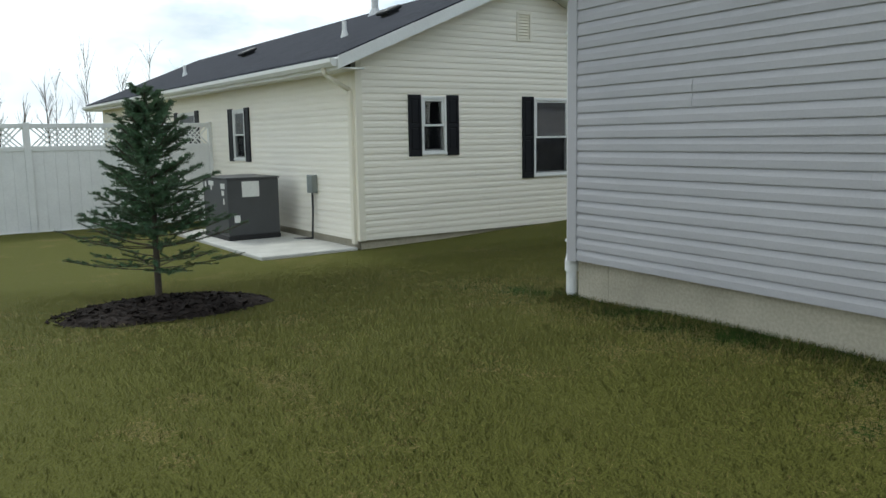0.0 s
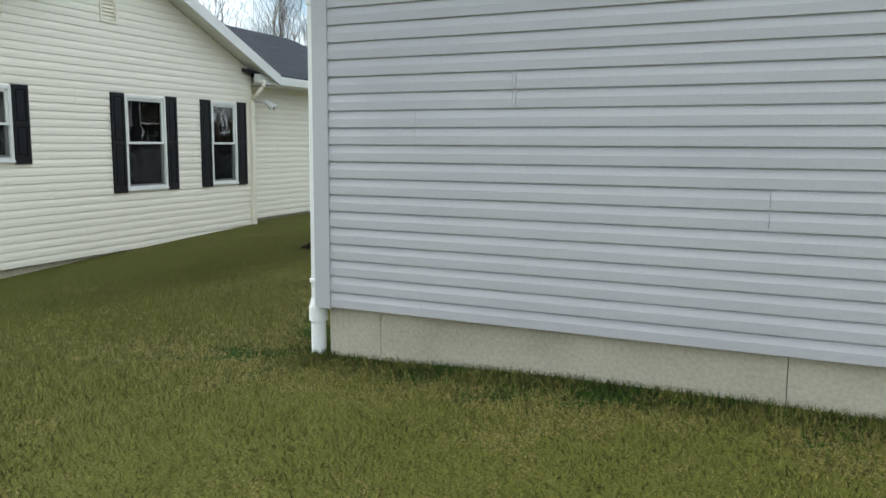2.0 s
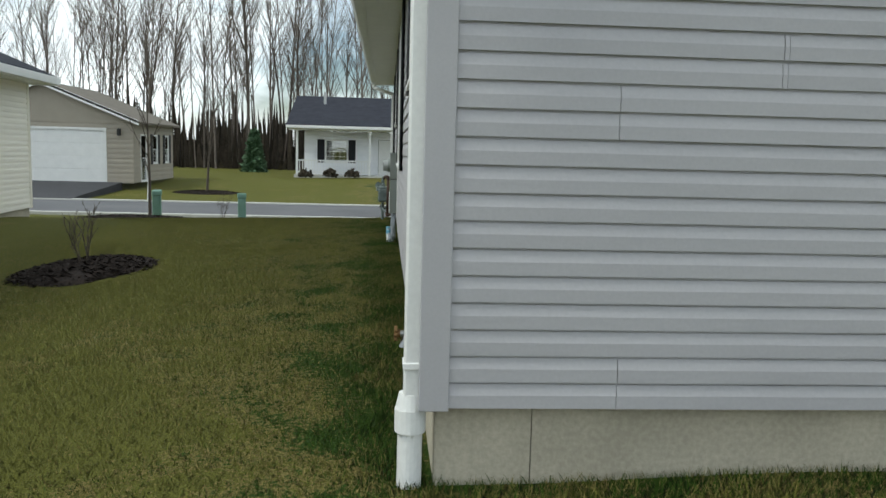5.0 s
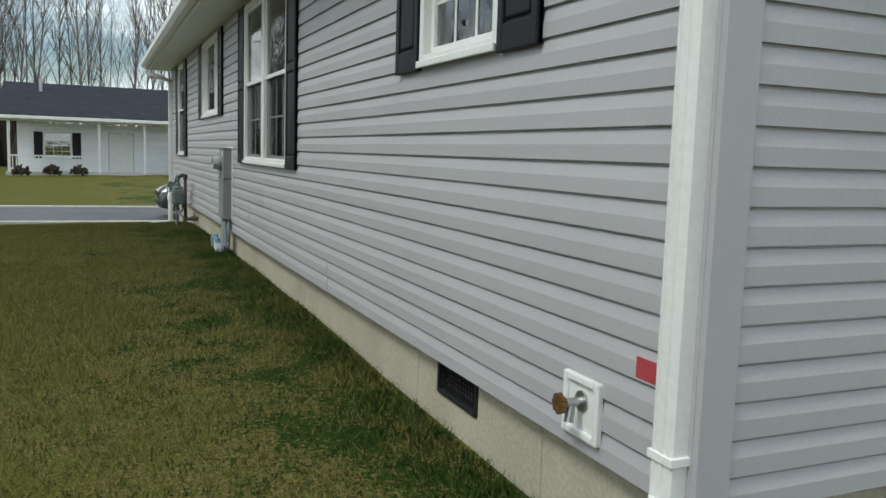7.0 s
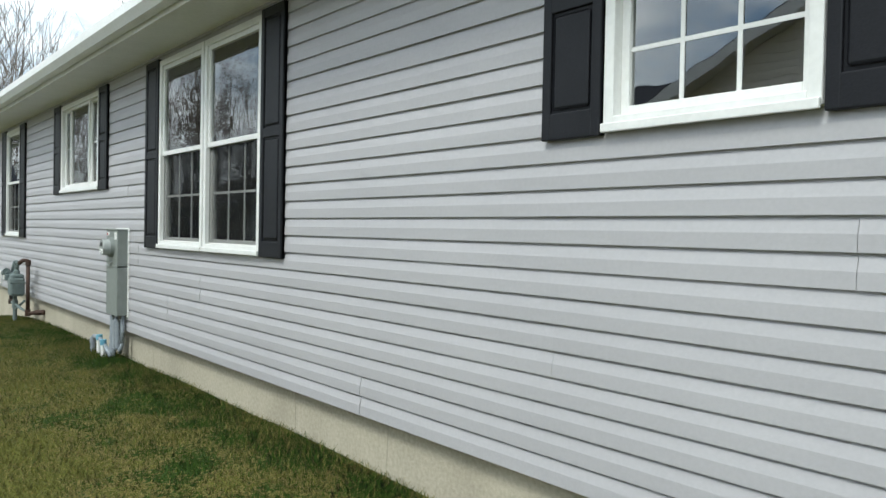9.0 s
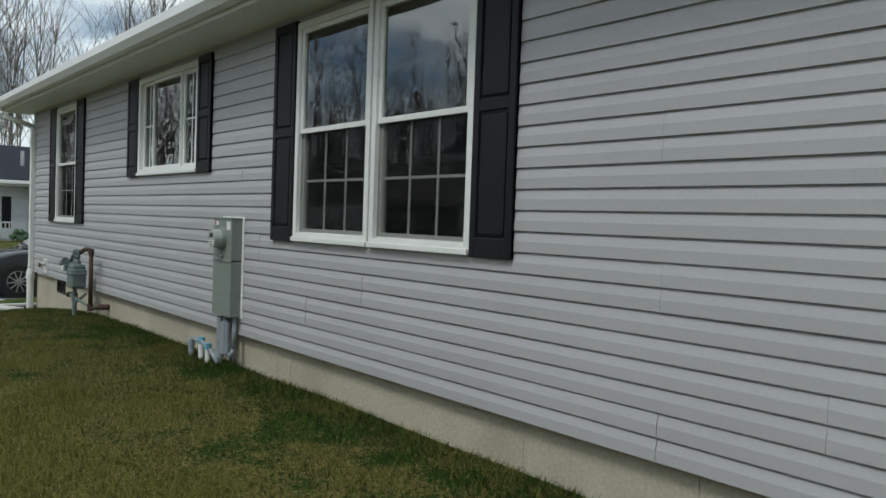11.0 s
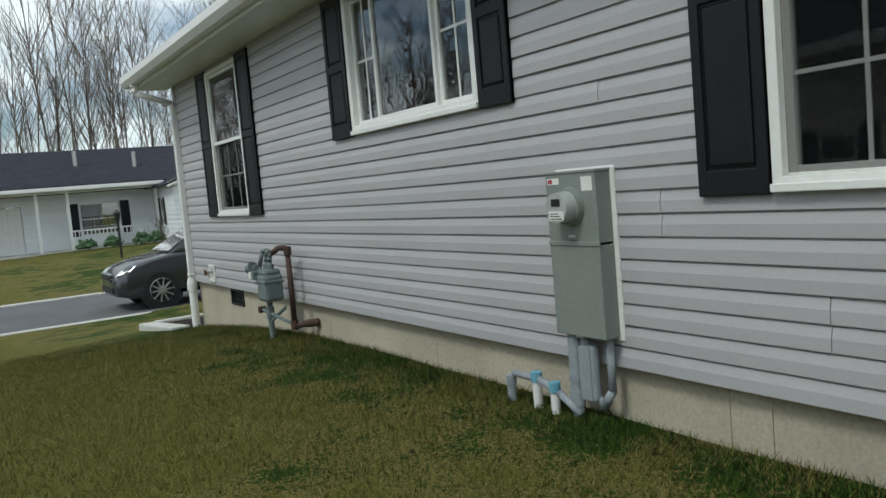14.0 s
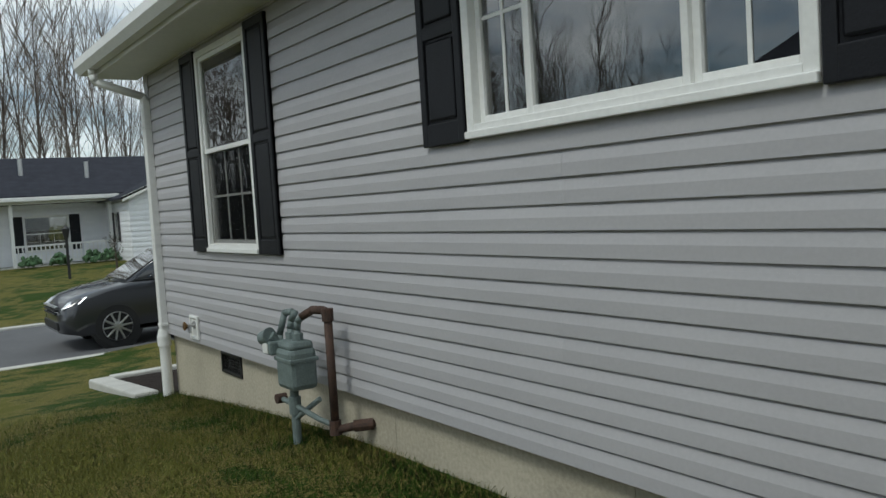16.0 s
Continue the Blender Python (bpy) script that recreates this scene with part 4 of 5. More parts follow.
part("conduit", tube(NEWBM(), [(0, -0.07, 0.02), (0.02, -0.08, -0.3), (0.05, -0.12, -0.75), (-0.3, -0.3, -0.78)], 0.018, 8), BLACK, sb)

# white vinyl fence
FX = CM @ pose(-6.6, -0.02, 0, 0, 0, -90)
fence = base("fence", "white vinyl privacy fence with lattice top", "fence", FX)
FLEN, FH, FB = 7.2, 1.75, -0.42
for i in range(5):
    u = i * FLEN / 4
    part("post", box(NEWBM(), (u - 0.06, -0.06, FB - 0.3), (u + 0.06, 0.06, FH + 0.05), 0.006), WHITE, fence)
for i in range(4):
    a, b = i * FLEN / 4 + 0.06, (i + 1) * FLEN / 4 - 0.06
    for z in (FB + 0.03, FH - 0.5, FH - 0.06):
        part("rail", box(NEWBM(), (a, -0.03, z), (b, 0.03, z + 0.09), 0.006), WHITE, fence)
    for k in range(8):
        p = a + (b - a) * k / 8
        part("board", box(NEWBM(), (p + 0.001, -0.014, FB + 0.1), (p + (b - a) / 8 - 0.001, 0.014, FH - 0.48), 0.003), WHITE, fence)
    bm = NEWBM()
    z0, z1 = FH - 0.42, FH - 0.05
    n = int((b - a) / 0.1)
    for k in range(-4, n):
        for s in (1, -1):
            x0 = a + k * 0.1 if s == 1 else a + k * 0.1 + (z1 - z0)
            pts = [(x0, z0), (x0 + s * (z1 - z0), z1)]
            if min(pts[0][0], pts[1][0]) < a or max(pts[0][0], pts[1][0]) > b:
                continue
            y = 0.004 * s
            v = [bm.verts.new((x + d, yy, z)) for yy in (y - 0.003, y + 0.003) for (x, z) in pts for d in (-0.02, 0.02)]
            for f in ((0, 1, 3, 2), (4, 6, 7, 5), (0, 4, 5, 1), (2, 3, 7, 6), (0, 2, 6, 4), (1, 5, 7, 3)):
                bm.faces.new([v[i_] for i_ in f])
    tagged(part("lattice", bm, WHITE, fence, "white diagonal lattice panel"), kind="stuff")

# ---- mulch beds and plants ----
def mulch_bed(x, y, rx, ry, turn, label):
    """A low uneven mound of dark chips."""
    rng = random.Random(int(x * 37 + y * 11) + 900)
    bm = NEWBM()
    c, s = math.cos(radians(turn)), math.sin(radians(turn))
    rings = []
    for k in range(8):
        f = k / 7
        ring = []
        for i in range(40):
            a = i * math.tau / 40
            wob = 1 + 0.08 * math.sin(3 * a + x) + 0.05 * math.sin(7 * a)
            px, py = math.cos(a) * rx * f * wob, math.sin(a) * ry * f * wob
            X, Y = x + px * c - py * s, y + px * s + py * c
            ring.append(bm.verts.new((X, Y, gz(X, Y) + 0.085 * (1 - f ** 3) + rng.uniform(-0.006, 0.012) - (0.03 if k == 7 else 0))))
        rings.append(ring)
    for a, b in zip(rings[1:], rings[2:]):
        for i in range(40):
            bm.faces.new((a[i], a[(i + 1) % 40], b[(i + 1) % 40], b[i]))
    bm.faces.new(rings[1])
    for v in rings[0]:
        bm.verts.remove(v)
    ob = base("mulch_bed", label, "mulch bed")
    part("soil", bm, MULCH, ob)
    n = 1400 if rx > 0.8 else 500
    v, t = [], []
    for i in range(n):
        a, f = rng.uniform(0, math.tau), math.sqrt(rng.random()) * 1.02
        px, py = math.cos(a) * rx * f, math.sin(a) * ry * f
        X, Y = x + px * c - py * s, y + px * s + py * c
        Z = gz(X, Y) + 0.085 * max(0, 1 - f ** 3) + 0.012
        q = Euler((rng.uniform(-0.5, 0.5), rng.uniform(-0.5, 0.5), rng.uniform(0, 6.3))).to_matrix()
        l, wd = rng.uniform(0.012, 0.045), rng.uniform(0.005, 0.014)
        k = len(v)
        for co in ((-l, -wd, 0), (l, -wd, 0), (l, wd, 0.006), (-l, wd, 0.004)):
            v.append(tuple(Vector((X, Y, Z)) + q @ Vector(co)))
        t += [(k, k + 1, k + 2), (k, k + 2, k + 3)]
    o = new("chips", fast_mesh("chips", v, t, MULCH))
    o.parent = ob
    tagged(o, "loose dark bark chips", kind="stuff")


TX, TY = -2.29, -2.93
mulch_bed(TX + 0.33, TY - 0.03, 0.86, 0.92, 8, "round bed of dark mulch under the spruce")
mulch_bed(-3.35, 5.9, 0.95, 0.62, 75, "bed of dark mulch round a bare shrub")
mulch_bed(-5.6, 15.6, 1.3, 0.8, 10, "bed of dark mulch beside the street sapling")
mulch_bed(-4.3, 17.8, 1.3, 0.7, 0, "bed of dark mulch beside the street")
mulch_bed(-7.6, 31.5, 1.4, 0.8, 0, "bed of dark mulch round a bare young tree")


def spruce(x, y, h):
    rng = random.Random(5)
    z0 = gz(x, y)
    tr = base("spruce_tree", "young dark green spruce tree with bare lower twigs", "tree", pose(x, y, z0 + 0.05))
    bm = rod(NEWBM(), (0, 0, -0.1), (0.01, 0, h * 0.5), 0.034, 0.02, n=10)
    rod(bm, (0.01, 0, h * 0.5), (0, 0, h), 0.02, 0.004, n=8)
    part("trunk", bm, BARK, tr)
    bb = NEWBM()
    v, t = [], []

    def needles(p, q, dens, ln):
        p, q = np.array(p), np.array(q)
        d = q - p
        L_ = np.linalg.norm(d)
        d /= max(L_, 1e-6)
        for _ in range(int(L_ * dens)):
            o = p + (q - p) * rng.random()
            r = np.array([rng.gauss(0, 1), rng.gauss(0, 1), rng.gauss(0.25, 1)])
            r -= d * r.dot(d)
            r /= max(np.linalg.norm(r), 1e-6)
            tip = o + (r * 0.85 + d * 0.6) * ln * rng.uniform(0.7, 1.2)
            sd_ = np.cross(r, d) * 0.0035
            k = len(v)
            v.extend((tuple(o - sd_), tuple(o + sd_), tuple(tip)))
            t.append((k, k + 1, k + 2))

    z = 0.3
    while z < h - 0.06:
        f = (z - 0.25) / (h - 0.25)
        reach = (0.78 * (1 - f) ** 0.9 + 0.06) * (0.75 + 0.5 * rng.random()) * (0.8 if z < 0.45 else 1)
        n = rng.choice((4, 5, 6))
        a0 = rng.uniform(0, 6.3)
        for i in range(n):
            a = a0 + i * math.tau / n + rng.uniform(-0.35, 0.35)
            L_ = reach * rng.uniform(0.6, 1.15)
            rise = 0.1 + 0.55 * f
            p = Vector((0, 0, z + rng.uniform(-0.04, 0.04)))
            pts = [p + Vector((math.cos(a) * L_ * s, math.sin(a) * L_ * s, L_ * (rise * s * s + 0.12 * s - 0.1 * (1 - f) * s))) for s in (0, 0.33, 0.66, 1)]
            for p1, p2 in zip(pts, pts[1:]):
                rod(bb, p1, p2, 0.006, 0.004, n=5, caps=False)
            bare = z < 0.55
            for k, (p1, p2) in enumerate(zip(pts, pts[1:])):
                if k or not bare:
                    needles(p1, p2, 260 if bare else 560, 0.032)
            for s in (0.3, 0.45, 0.6, 0.75, 0.9):
                if bare and rng.random() < 0.5:
                    continue
                o = pts[0].lerp(pts[3], s)
                for sg in (1, -1):
                    b = a + sg * rng.uniform(0.5, 1.0)
                    l2 = L_ * (1.05 - s) * rng.uniform(0.3, 0.65) + 0.04
                    e = o + Vector((math.cos(b) * l2, math.sin(b) * l2, l2 * rng.uniform(-0.05, 0.35)))
                    rod(bb, o, e, 0.003, 0.002, n=4, caps=False)
                    needles(o, e, 240 if bare else 520, 0.03)
        z += rng.uniform(0.045, 0.085)
    needles((0, 0, h * 0.4), (0, 0, h + 0.05), 900, 0.04)
    part("branches", bb, BARK, tr)
    o = new("crown", fast_mesh("crown", v, t, NEEDLE))
    o.parent = tr
    tagged(o, "dense dark green needles", kind="stuff")


spruce(TX, TY, 1.9)


def twig_tree(rng, x, y, z, h, r, levels, v, t, lean=0.05, spread=0.5, n0=9, side=4):
    """Adds one bare tree's tapered limbs to the arrays."""
    def limb(p, d, ln, r0, lev):
        steps = 3 if lev == 0 else 2
        pts = [p]
        dd = d
        for i in range(steps):
            dd = (dd + Vector((rng.uniform(-1, 1), rng.uniform(-1, 1), rng.uniform(-0.2, 0.6))) * (0.05 if lev == 0 else 0.18)).normalized()
            pts.append(pts[-1] + dd * ln / steps)
        rs = [r0 * (1 - 0.8 * i / steps) for i in range(steps + 1)]
        sx = dd.orthogonal().normalized()
        sy = dd.cross(sx)
        k = len(v)
        for q, rr in zip(pts, rs):
            for j in range(side):
                a = j * math.tau / side
                v.append(tuple(q + (sx * math.cos(a) + sy * math.sin(a)) * rr))
        for i in range(steps):
            for j in range(side):
                a, b = k + i * side + j, k + i * side + (j + 1) % side
                t.append((a, b, b + side))
                t.append((a, b + side, a + side))
        if lev < levels:
            n = n0 if lev == 0 else 4
            for i in range(n):
                f = rng.uniform(0.3 if lev == 0 else 0.25, 0.98)
                seg = min(steps - 1, int(f * steps))
                o = pts[seg].lerp(pts[seg + 1], f * steps - seg)
                a = rng.uniform(0, math.tau)
                nd = (dd * 0.8 + Vector((math.cos(a), math.sin(a), 0.25)) * spread).normalized()
                limb(o, nd, ln * rng.uniform(0.22, 0.42) * (1.25 - 0.6 * f if lev == 0 else 1), max(r0 * 0.32, 0.004), lev + 1)
    limb(Vector((x, y, z)), Vector((rng.uniform(-lean, lean), rng.uniform(-lean, lean), 1)).normalized(), h, r, 0)


def bare_plant(name, label, cat, x, y, h, r, stems, levels, n0, spread=0.5):
    rng = random.Random(int(abs(x * 13 + y * 7)))
    v, t = [], []
    for i in range(stems):
        twig_tree(rng, x + rng.uniform(-0.05, 0.05) * (stems > 1), y + rng.uniform(-0.05, 0.05) * (stems > 1), gz(x, y) - 0.05, h * rng.uniform(0.75, 1.05), r, levels, v, t, 0.4 if stems > 1 else 0.05, spread, n0)
    tagged(new(name, fast_mesh(name, v, t, BARK)), label, cat)


bare_plant("shrub", "leafless upright shrub in a mulch bed", "shrub", -3.4, 6.0, 0.72, 0.008, 7, 2, 5, 0.35)
bare_plant("sapling", "leafless young street tree with thin trunk", "tree", -5.45, 15.7, 3.6, 0.045, 1, 3, 10, 0.55)
bare_plant("sapling", "leafless young tree on the far lawn", "tree", -7.6, 31.5, 4.6, 0.07, 1, 3, 12, 0.5)
bare_plant("shrub", "leafless low shrub beside the street", "shrub", -4.3, 17.8, 0.8, 0.008, 5, 2, 5, 0.5)
bare_plant("weeping_tree", "small leafless weeping tree before a porch", "tree", 4.6, 36.5, 1.7, 0.05, 1, 3, 14, 0.9)

for x, y, tilt in ((-5.6, 16.8, 3), (-3.85, 18.2, -4)):
    pd_ = base("utility_pedestal", "green plastic utility pedestal in the grass by the street", "utility pedestal", pose(x, y, gz(x, y), tilt, 0, 12), "utility pedestals")
    part("body", box(NEWBM(), (-0.1, -0.1, -0.2), (0.1, 0.1, 0.62), 0.02), GREENBOX, pd_)
    part("cap", box(NEWBM(), (-0.112, -0.112, 0.6), (0.112, 0.112, 0.74), 0.03), GREENBOX, pd_)
for x, y in ((-8.8, 27.2), (-14.4, 27.6)):
    st = part("marker_stake", rod(NEWBM(), (0, 0, -0.2), (0.06, 0, 1.0), 0.025, n=8), WHITE, m=pose(x, y, gz(x, y)))
    tagged(st, "thin white marker stake beside the street", "stake")


# ---- houses across the street ----
def far_siding(parent, m, u0, u1, z0, z1, material, holes=()):
    w_ = wall_slab("wall", parent, m, u0, u1, z0, z1, material, holes)
    siding(w_, z0, z1, u0, u1, material, holes, coarse=2)
    return w_


def simple_gable(parent, m, u0, u1, z1, slope, material, over=0.3):
    """A gable triangle with white rake boards on a wall plane."""
    mid, pk = (u0 + u1) / 2, slope * (u1 - u0) / 2
    bm = NEWBM()
    v = [bm.verts.new((u, y, z)) for y in (-0.01, 0.15) for u, z in ((u0, z1), (u1, z1), (mid, z1 + pk))]
    for f in ((0, 1, 2), (5, 4, 3), (0, 3, 4, 1), (1, 4, 5, 2), (2, 5, 3, 0)):
        bm.faces.new([v[i] for i in f])
    part("gable", bm, material, parent, "", m)
    for s in (-1, 1):
        a = (mid - s * ((u1 - u0) / 2 + over), z1 - slope * over)
        b = (mid, z1 + pk)
        bm = NEWBM()
        v = [bm.verts.new((u, y, z)) for y in (-over, -over + 0.05) for u, z in ((a[0], a[1] - 0.05), (b[0], b[1] - 0.05), (b[0], b[1] + 0.14), (a[0], a[1] + 0.14))]
        for f in ((0, 1, 2, 3), (7, 6, 5, 4), (0, 4, 5, 1), (1, 5, 6, 2), (2, 6, 7, 3), (3, 7, 4, 0)):
            bm.faces.new([v[i] for i in f])
        part("rake_board", bm, WHITE, parent, "", m)


def pitched(parent, m, u0, u1, y0, y1, z, slope, material):
    """A roof slope over a wall plane from y0 (eave) to y1 (ridge)."""
    part("roof", prism(NEWBM(), [(y0, z), (y1, z + slope * (y1 - y0)), (y1, z + slope * (y1 - y0) + 0.08), (y0, z + 0.08)], u0, u1), material, parent, "", m)


WZ = -0.28
wh = base("house", "white bungalow with railed front porch and dark roof", "house", pose(-5.2, 42.0, WZ))
P0 = pose(0, 1.6, 0)
HW = [(1.55, 2.85, 0.75, 2.05), (8.0, 9.7, 0.6, 2.05), (4.55, 5.75, 0.12, 2.1)]
far_siding(wh, P0, 0.4, 11.2, 0.1, 2.5, WHITESIDE, HW)
for a, b, c, d in HW[:2]:
    hung_window(wh, P0, a, b, c, d, blind=0.4, screen=False)
    shutter(wh, P0, a - 0.42, c, d, 0.4)
    shutter(wh, P0, b + 0.02, c, d, 0.4)
dr = part("door", box(NEWBM(), (4.57, 0.02, 0.12), (5.73, 0.07, 2.08), 0.01), WHITE, wh, "white panelled front door", P0)
for z0, z1 in ((0.3, 0.95), (1.05, 1.9)):
    for u0 in (4.7, 5.2):
        part("door_panel", box(NEWBM(), (u0, 0.0, z0), (u0 + 0.4, 0.03, z1), 0.015), WHITE, dr)
part("porch_floor", box(NEWBM(), (0, 0, -0.4), (11.2, 1.6, 0.1), 0.01), CONC2, wh)
for u in (0.15, 4.1, 6.2, 7.4, 11.0):
    part("post", box(NEWBM(), (u - 0.06, 0.05, 0.1), (u + 0.06, 0.17, 2.5), 0.008), WHITE, wh)
for a, b in ((0.2, 4.05), (7.45, 11.0)):
    for z in (0.22, 0.85):
        part("rail", box(NEWBM(), (a, 0.08, z), (b, 0.14, z + 0.07), 0.006), WHITE, wh)
    for i in range(int((b - a) / 0.16)):
        part("baluster", box(NEWBM(), (a + 0.08 + i * 0.16, 0.09, 0.28), (a + 0.12 + i * 0.16, 0.13, 0.86)), WHITE, wh)
part("porch_beam", box(NEWBM(), (-0.3, 0.0, 2.5), (11.3, 0.16, 2.72), 0.01), WHITE, wh)
part("gutter", box(NEWBM(), (-0.4, -0.42, 2.6), (11.3, -0.3, 2.76), 0.02), WHITE, wh)
part("porch_ceiling", box(NEWBM(), (-0.3, -0.3, 2.72), (11.3, 1.6, 2.76)), WHITE, wh)
pitched(wh, None, -0.4, 17, -0.4, 5.0, 2.72, 0.34, SHINGLE)
part("roof", prism(NEWBM(), [(5.0, 4.556), (10.4, 2.72), (10.4, 2.8), (5.0, 4.636)], -0.4, 17), SHINGLE, wh)
part("wall", box(NEWBM(), (0.4, 1.8, 0.0), (0.55, 10, 2.7)), WHITESIDE, wh)
# its projecting garage wing
G0 = pose(11.2, -2.2, 0)
far_siding(wh, G0, 0, 6.4, 0.0, 2.55, WHITESIDE, [(1.0, 5.4, 0.02, 2.2)])
part("garage_door", box(NEWBM(), (1.0, 0.03, 0.02), (5.4, 0.08, 2.2), 0.01), WHITE, wh, "white panelled garage door", G0)
simple_gable(wh, G0, 0, 6.4, 2.55, 0.42, WHITESIDE)
Gs = wall_at(11.2, 1.6, 0, -90)
gw = [(1.4, 1.9, 0.8, 2.0)]
far_siding(wh, Gs, 0, 3.8, 0.0, 2.55, WHITESIDE, gw)
hung_window(wh, Gs, *gw[0], screen=False)
shutter(wh, Gs, 1.08, 0.8, 2.0, 0.3)
shutter(wh, Gs, 1.92, 0.8, 2.0, 0.3)
for s in (0, 1):
    m_ = wall_at(11.2, 6, 0, -90) if s == 0 else wall_at(17.6, -2.2, 0, 90)
    pitched(wh, m_, -0.3 if s else 0, 8.5, -0.35, 3.2, 2.45, 0.42, SHINGLE)
for u, y in ((8.2, 2.4), (10.6, 1.8), (1.4, 3.5)):
    fp = part("flue", rod(NEWBM(), (u, y, 2.6 + 0.34 * y), (u, y, 3.6 + 0.34 * y), 0.09, n=10), METAL, wh, "metal flue")
rb = random.Random(3)
for u in (0.7, 2.0, 3.2, 7.8, 8.9, 10.0, 10.7):
    bm = NEWBM()
    for i in range(90):
        d = Vector((rb.gauss(0, 1), rb.gauss(0, 1), abs(rb.gauss(0, 1)))).normalized() * rb.uniform(0.2, 0.42)
        bmesh.ops.create_icosphere(bm, subdivisions=1, radius=rb.uniform(0.04, 0.09), matrix=Matrix.Translation(d + Vector((0, 0, 0.1))))
    tagged(part("bush", bm, NEEDLE if u > 7 else UNDER, m=pose(-5.2 + u, 41.3, gz(-5.2 + u, 41.3))), "small rounded bush before the white porch", "bush", "porch bushes")

TZ = -0.42
th = base("house", "tan bungalow with white garage door and brown roof", "house", pose(-18.0, 32.0, TZ))
far_siding(th, None, 0, 7.3, 0.05, 2.6, TANSIDE, [(1.3, 6.1, 0.02, 2.2)])
gd = part("garage_door", box(NEWBM(), (1.3, 0.03, 0.02), (6.1, 0.07, 2.2)), WHITE, th, "white panelled garage door")
for k in range(4):
    part("door_panel", box(NEWBM(), (1.32, 0.018, 0.04 + k * 0.54), (6.08, 0.04, 0.56 + k * 0.54), 0.008), WHITE, gd)
part("door_trim", frame_bars(NEWBM(), 1.2, 6.2, -0.05, 2.3, 0.1, -0.03, 0.02), WHITE, th)
simple_gable(th, None, 0, 7.3, 2.6, 0.40, TANSIDE)
for s in (0, 1):
    pitched(th, wall_at(0, 6.2, 0, -90) if s == 0 else wall_at(7.3, 0, 0, 90), -0.3, 6.5, -0.35, 3.65, 2.5, 0.40, SHINGLEB)
Ts = wall_at(7.3, 0, 0, 90)
tw_ = [(2.7, 3.5, 0.8, 2.1), (4.7, 5.4, 0.8, 2.1), (0.9, 1.8, 0.05, 2.1)]
far_siding(th, Ts, 0, 6.2, 0.05, 2.6, TANSIDE, tw_)
for w_ in tw_:
    hung_window(th, Ts, *w_, screen=False)
for u in (2.37, 3.52, 4.37, 5.42):
    shutter(th, Ts, u, 0.78, 2.12, 0.32)
tw2 = [(-4.3, -2.0, 0.75, 2.1)]
Tp = pose(0, 2.2, 0)
far_siding(th, Tp, -9, 0, 0.05, 2.5, TANSIDE, tw2)
hung_window(th, Tp, -4.3, -3.15, 0.75, 2.1, screen=False)
hung_window(th, Tp, -3.15, -2.0, 0.75, 2.1, screen=False)
for u in (-4.75, -1.98):
    shutter(th, Tp, u, 0.73, 2.12, 0.42)
for u in (-5.0, -1.7):
    part("post", box(NEWBM(), (u - 0.07, 0.2, 0), (u + 0.07, 0.34, 2.5), 0.01), WHITE, th)
part("porch_beam", box(NEWBM(), (-9, 0.15, 2.45), (0, 0.35, 2.62), 0.01), WHITE, th)
pitched(th, None, -9.4, 1.5, 0.0, 6, 2.6, 0.36, SHINGLEB)
part("porch_floor", box(NEWBM(), (-9, 0.1, -0.3), (0, 2.2, 0.05)), CONC2, th)
part("flue", rod(NEWBM(), (-0.6, 3.2, 3.6), (-0.6, 3.2, 4.7), 0.12, n=10), METAL, th, "metal flue")
cl = base("wall_lantern", "black carriage lantern beside the garage door", "wall lantern", pose(-18.0 + 6.75, 32.0, TZ + 2.0))
part("cage", box(NEWBM(), (-0.07, -0.2, 0), (0.07, -0.06, 0.28), 0.02), BLACK, cl)
part("arm", rod(NEWBM(), (0, -0.12, 0.3), (0, 0, 0.2), 0.02, n=8), BLACK, cl)
dv = box(NEWBM(), (-17.2, ROAD1 - 0.01, -0.9), (-11.2, 32.0, ROADZ + 0.0))
for vv in dv.verts:
    if vv.co.y > 30 and vv.co.z > -0.8:
        vv.co.z = TZ + 0.06
    elif vv.co.z > -0.8:
        vv.co.z = ROADZ + 0.05
tagged(part("driveway", dv, ASPHD), "dark asphalt driveway to the tan garage", "driveway", kind="structure")
tagged(part("driveway", box(NEWBM(), (2.4, GL + 4.5, -0.95), (9, ROAD0 + 0.01, -0.66), 0.01), ASPHD), "dark asphalt driveway before the grey house", "driveway", kind="structure")
# distant neighbour beyond the cream house
nb = base("house", "pale grey neighbouring bungalow with dark roof", "house", CM @ pose(-31, -9.0, 1.1, 0, 0, 0))
far_siding(nb, wall_at(4, 0, 0, 90), 0, 6.5, 0.0, 2.4, WHITESIDE)
simple_gable(nb, wall_at(4, 0, 0, 90), 0, 6.5, 2.4, 0.42, WHITESIDE)
for s in (0, 1):
    pitched(nb, wall_at(-8, 0, 0, 0) if s == 0 else wall_at(4, 6.5, 0, 180), -0.2, 12.2, -0.4, 3.25, 2.36, 0.42, SHINGLE)
part("foundation_block", box(NEWBM(), (-8, 0.1, -2), (3.9, 6.4, 0.0)), CONC, nb)
part("wall", box(NEWBM(), (-8, 0, 0), (3.9, 0.14, 2.4)), WHITESIDE, nb)

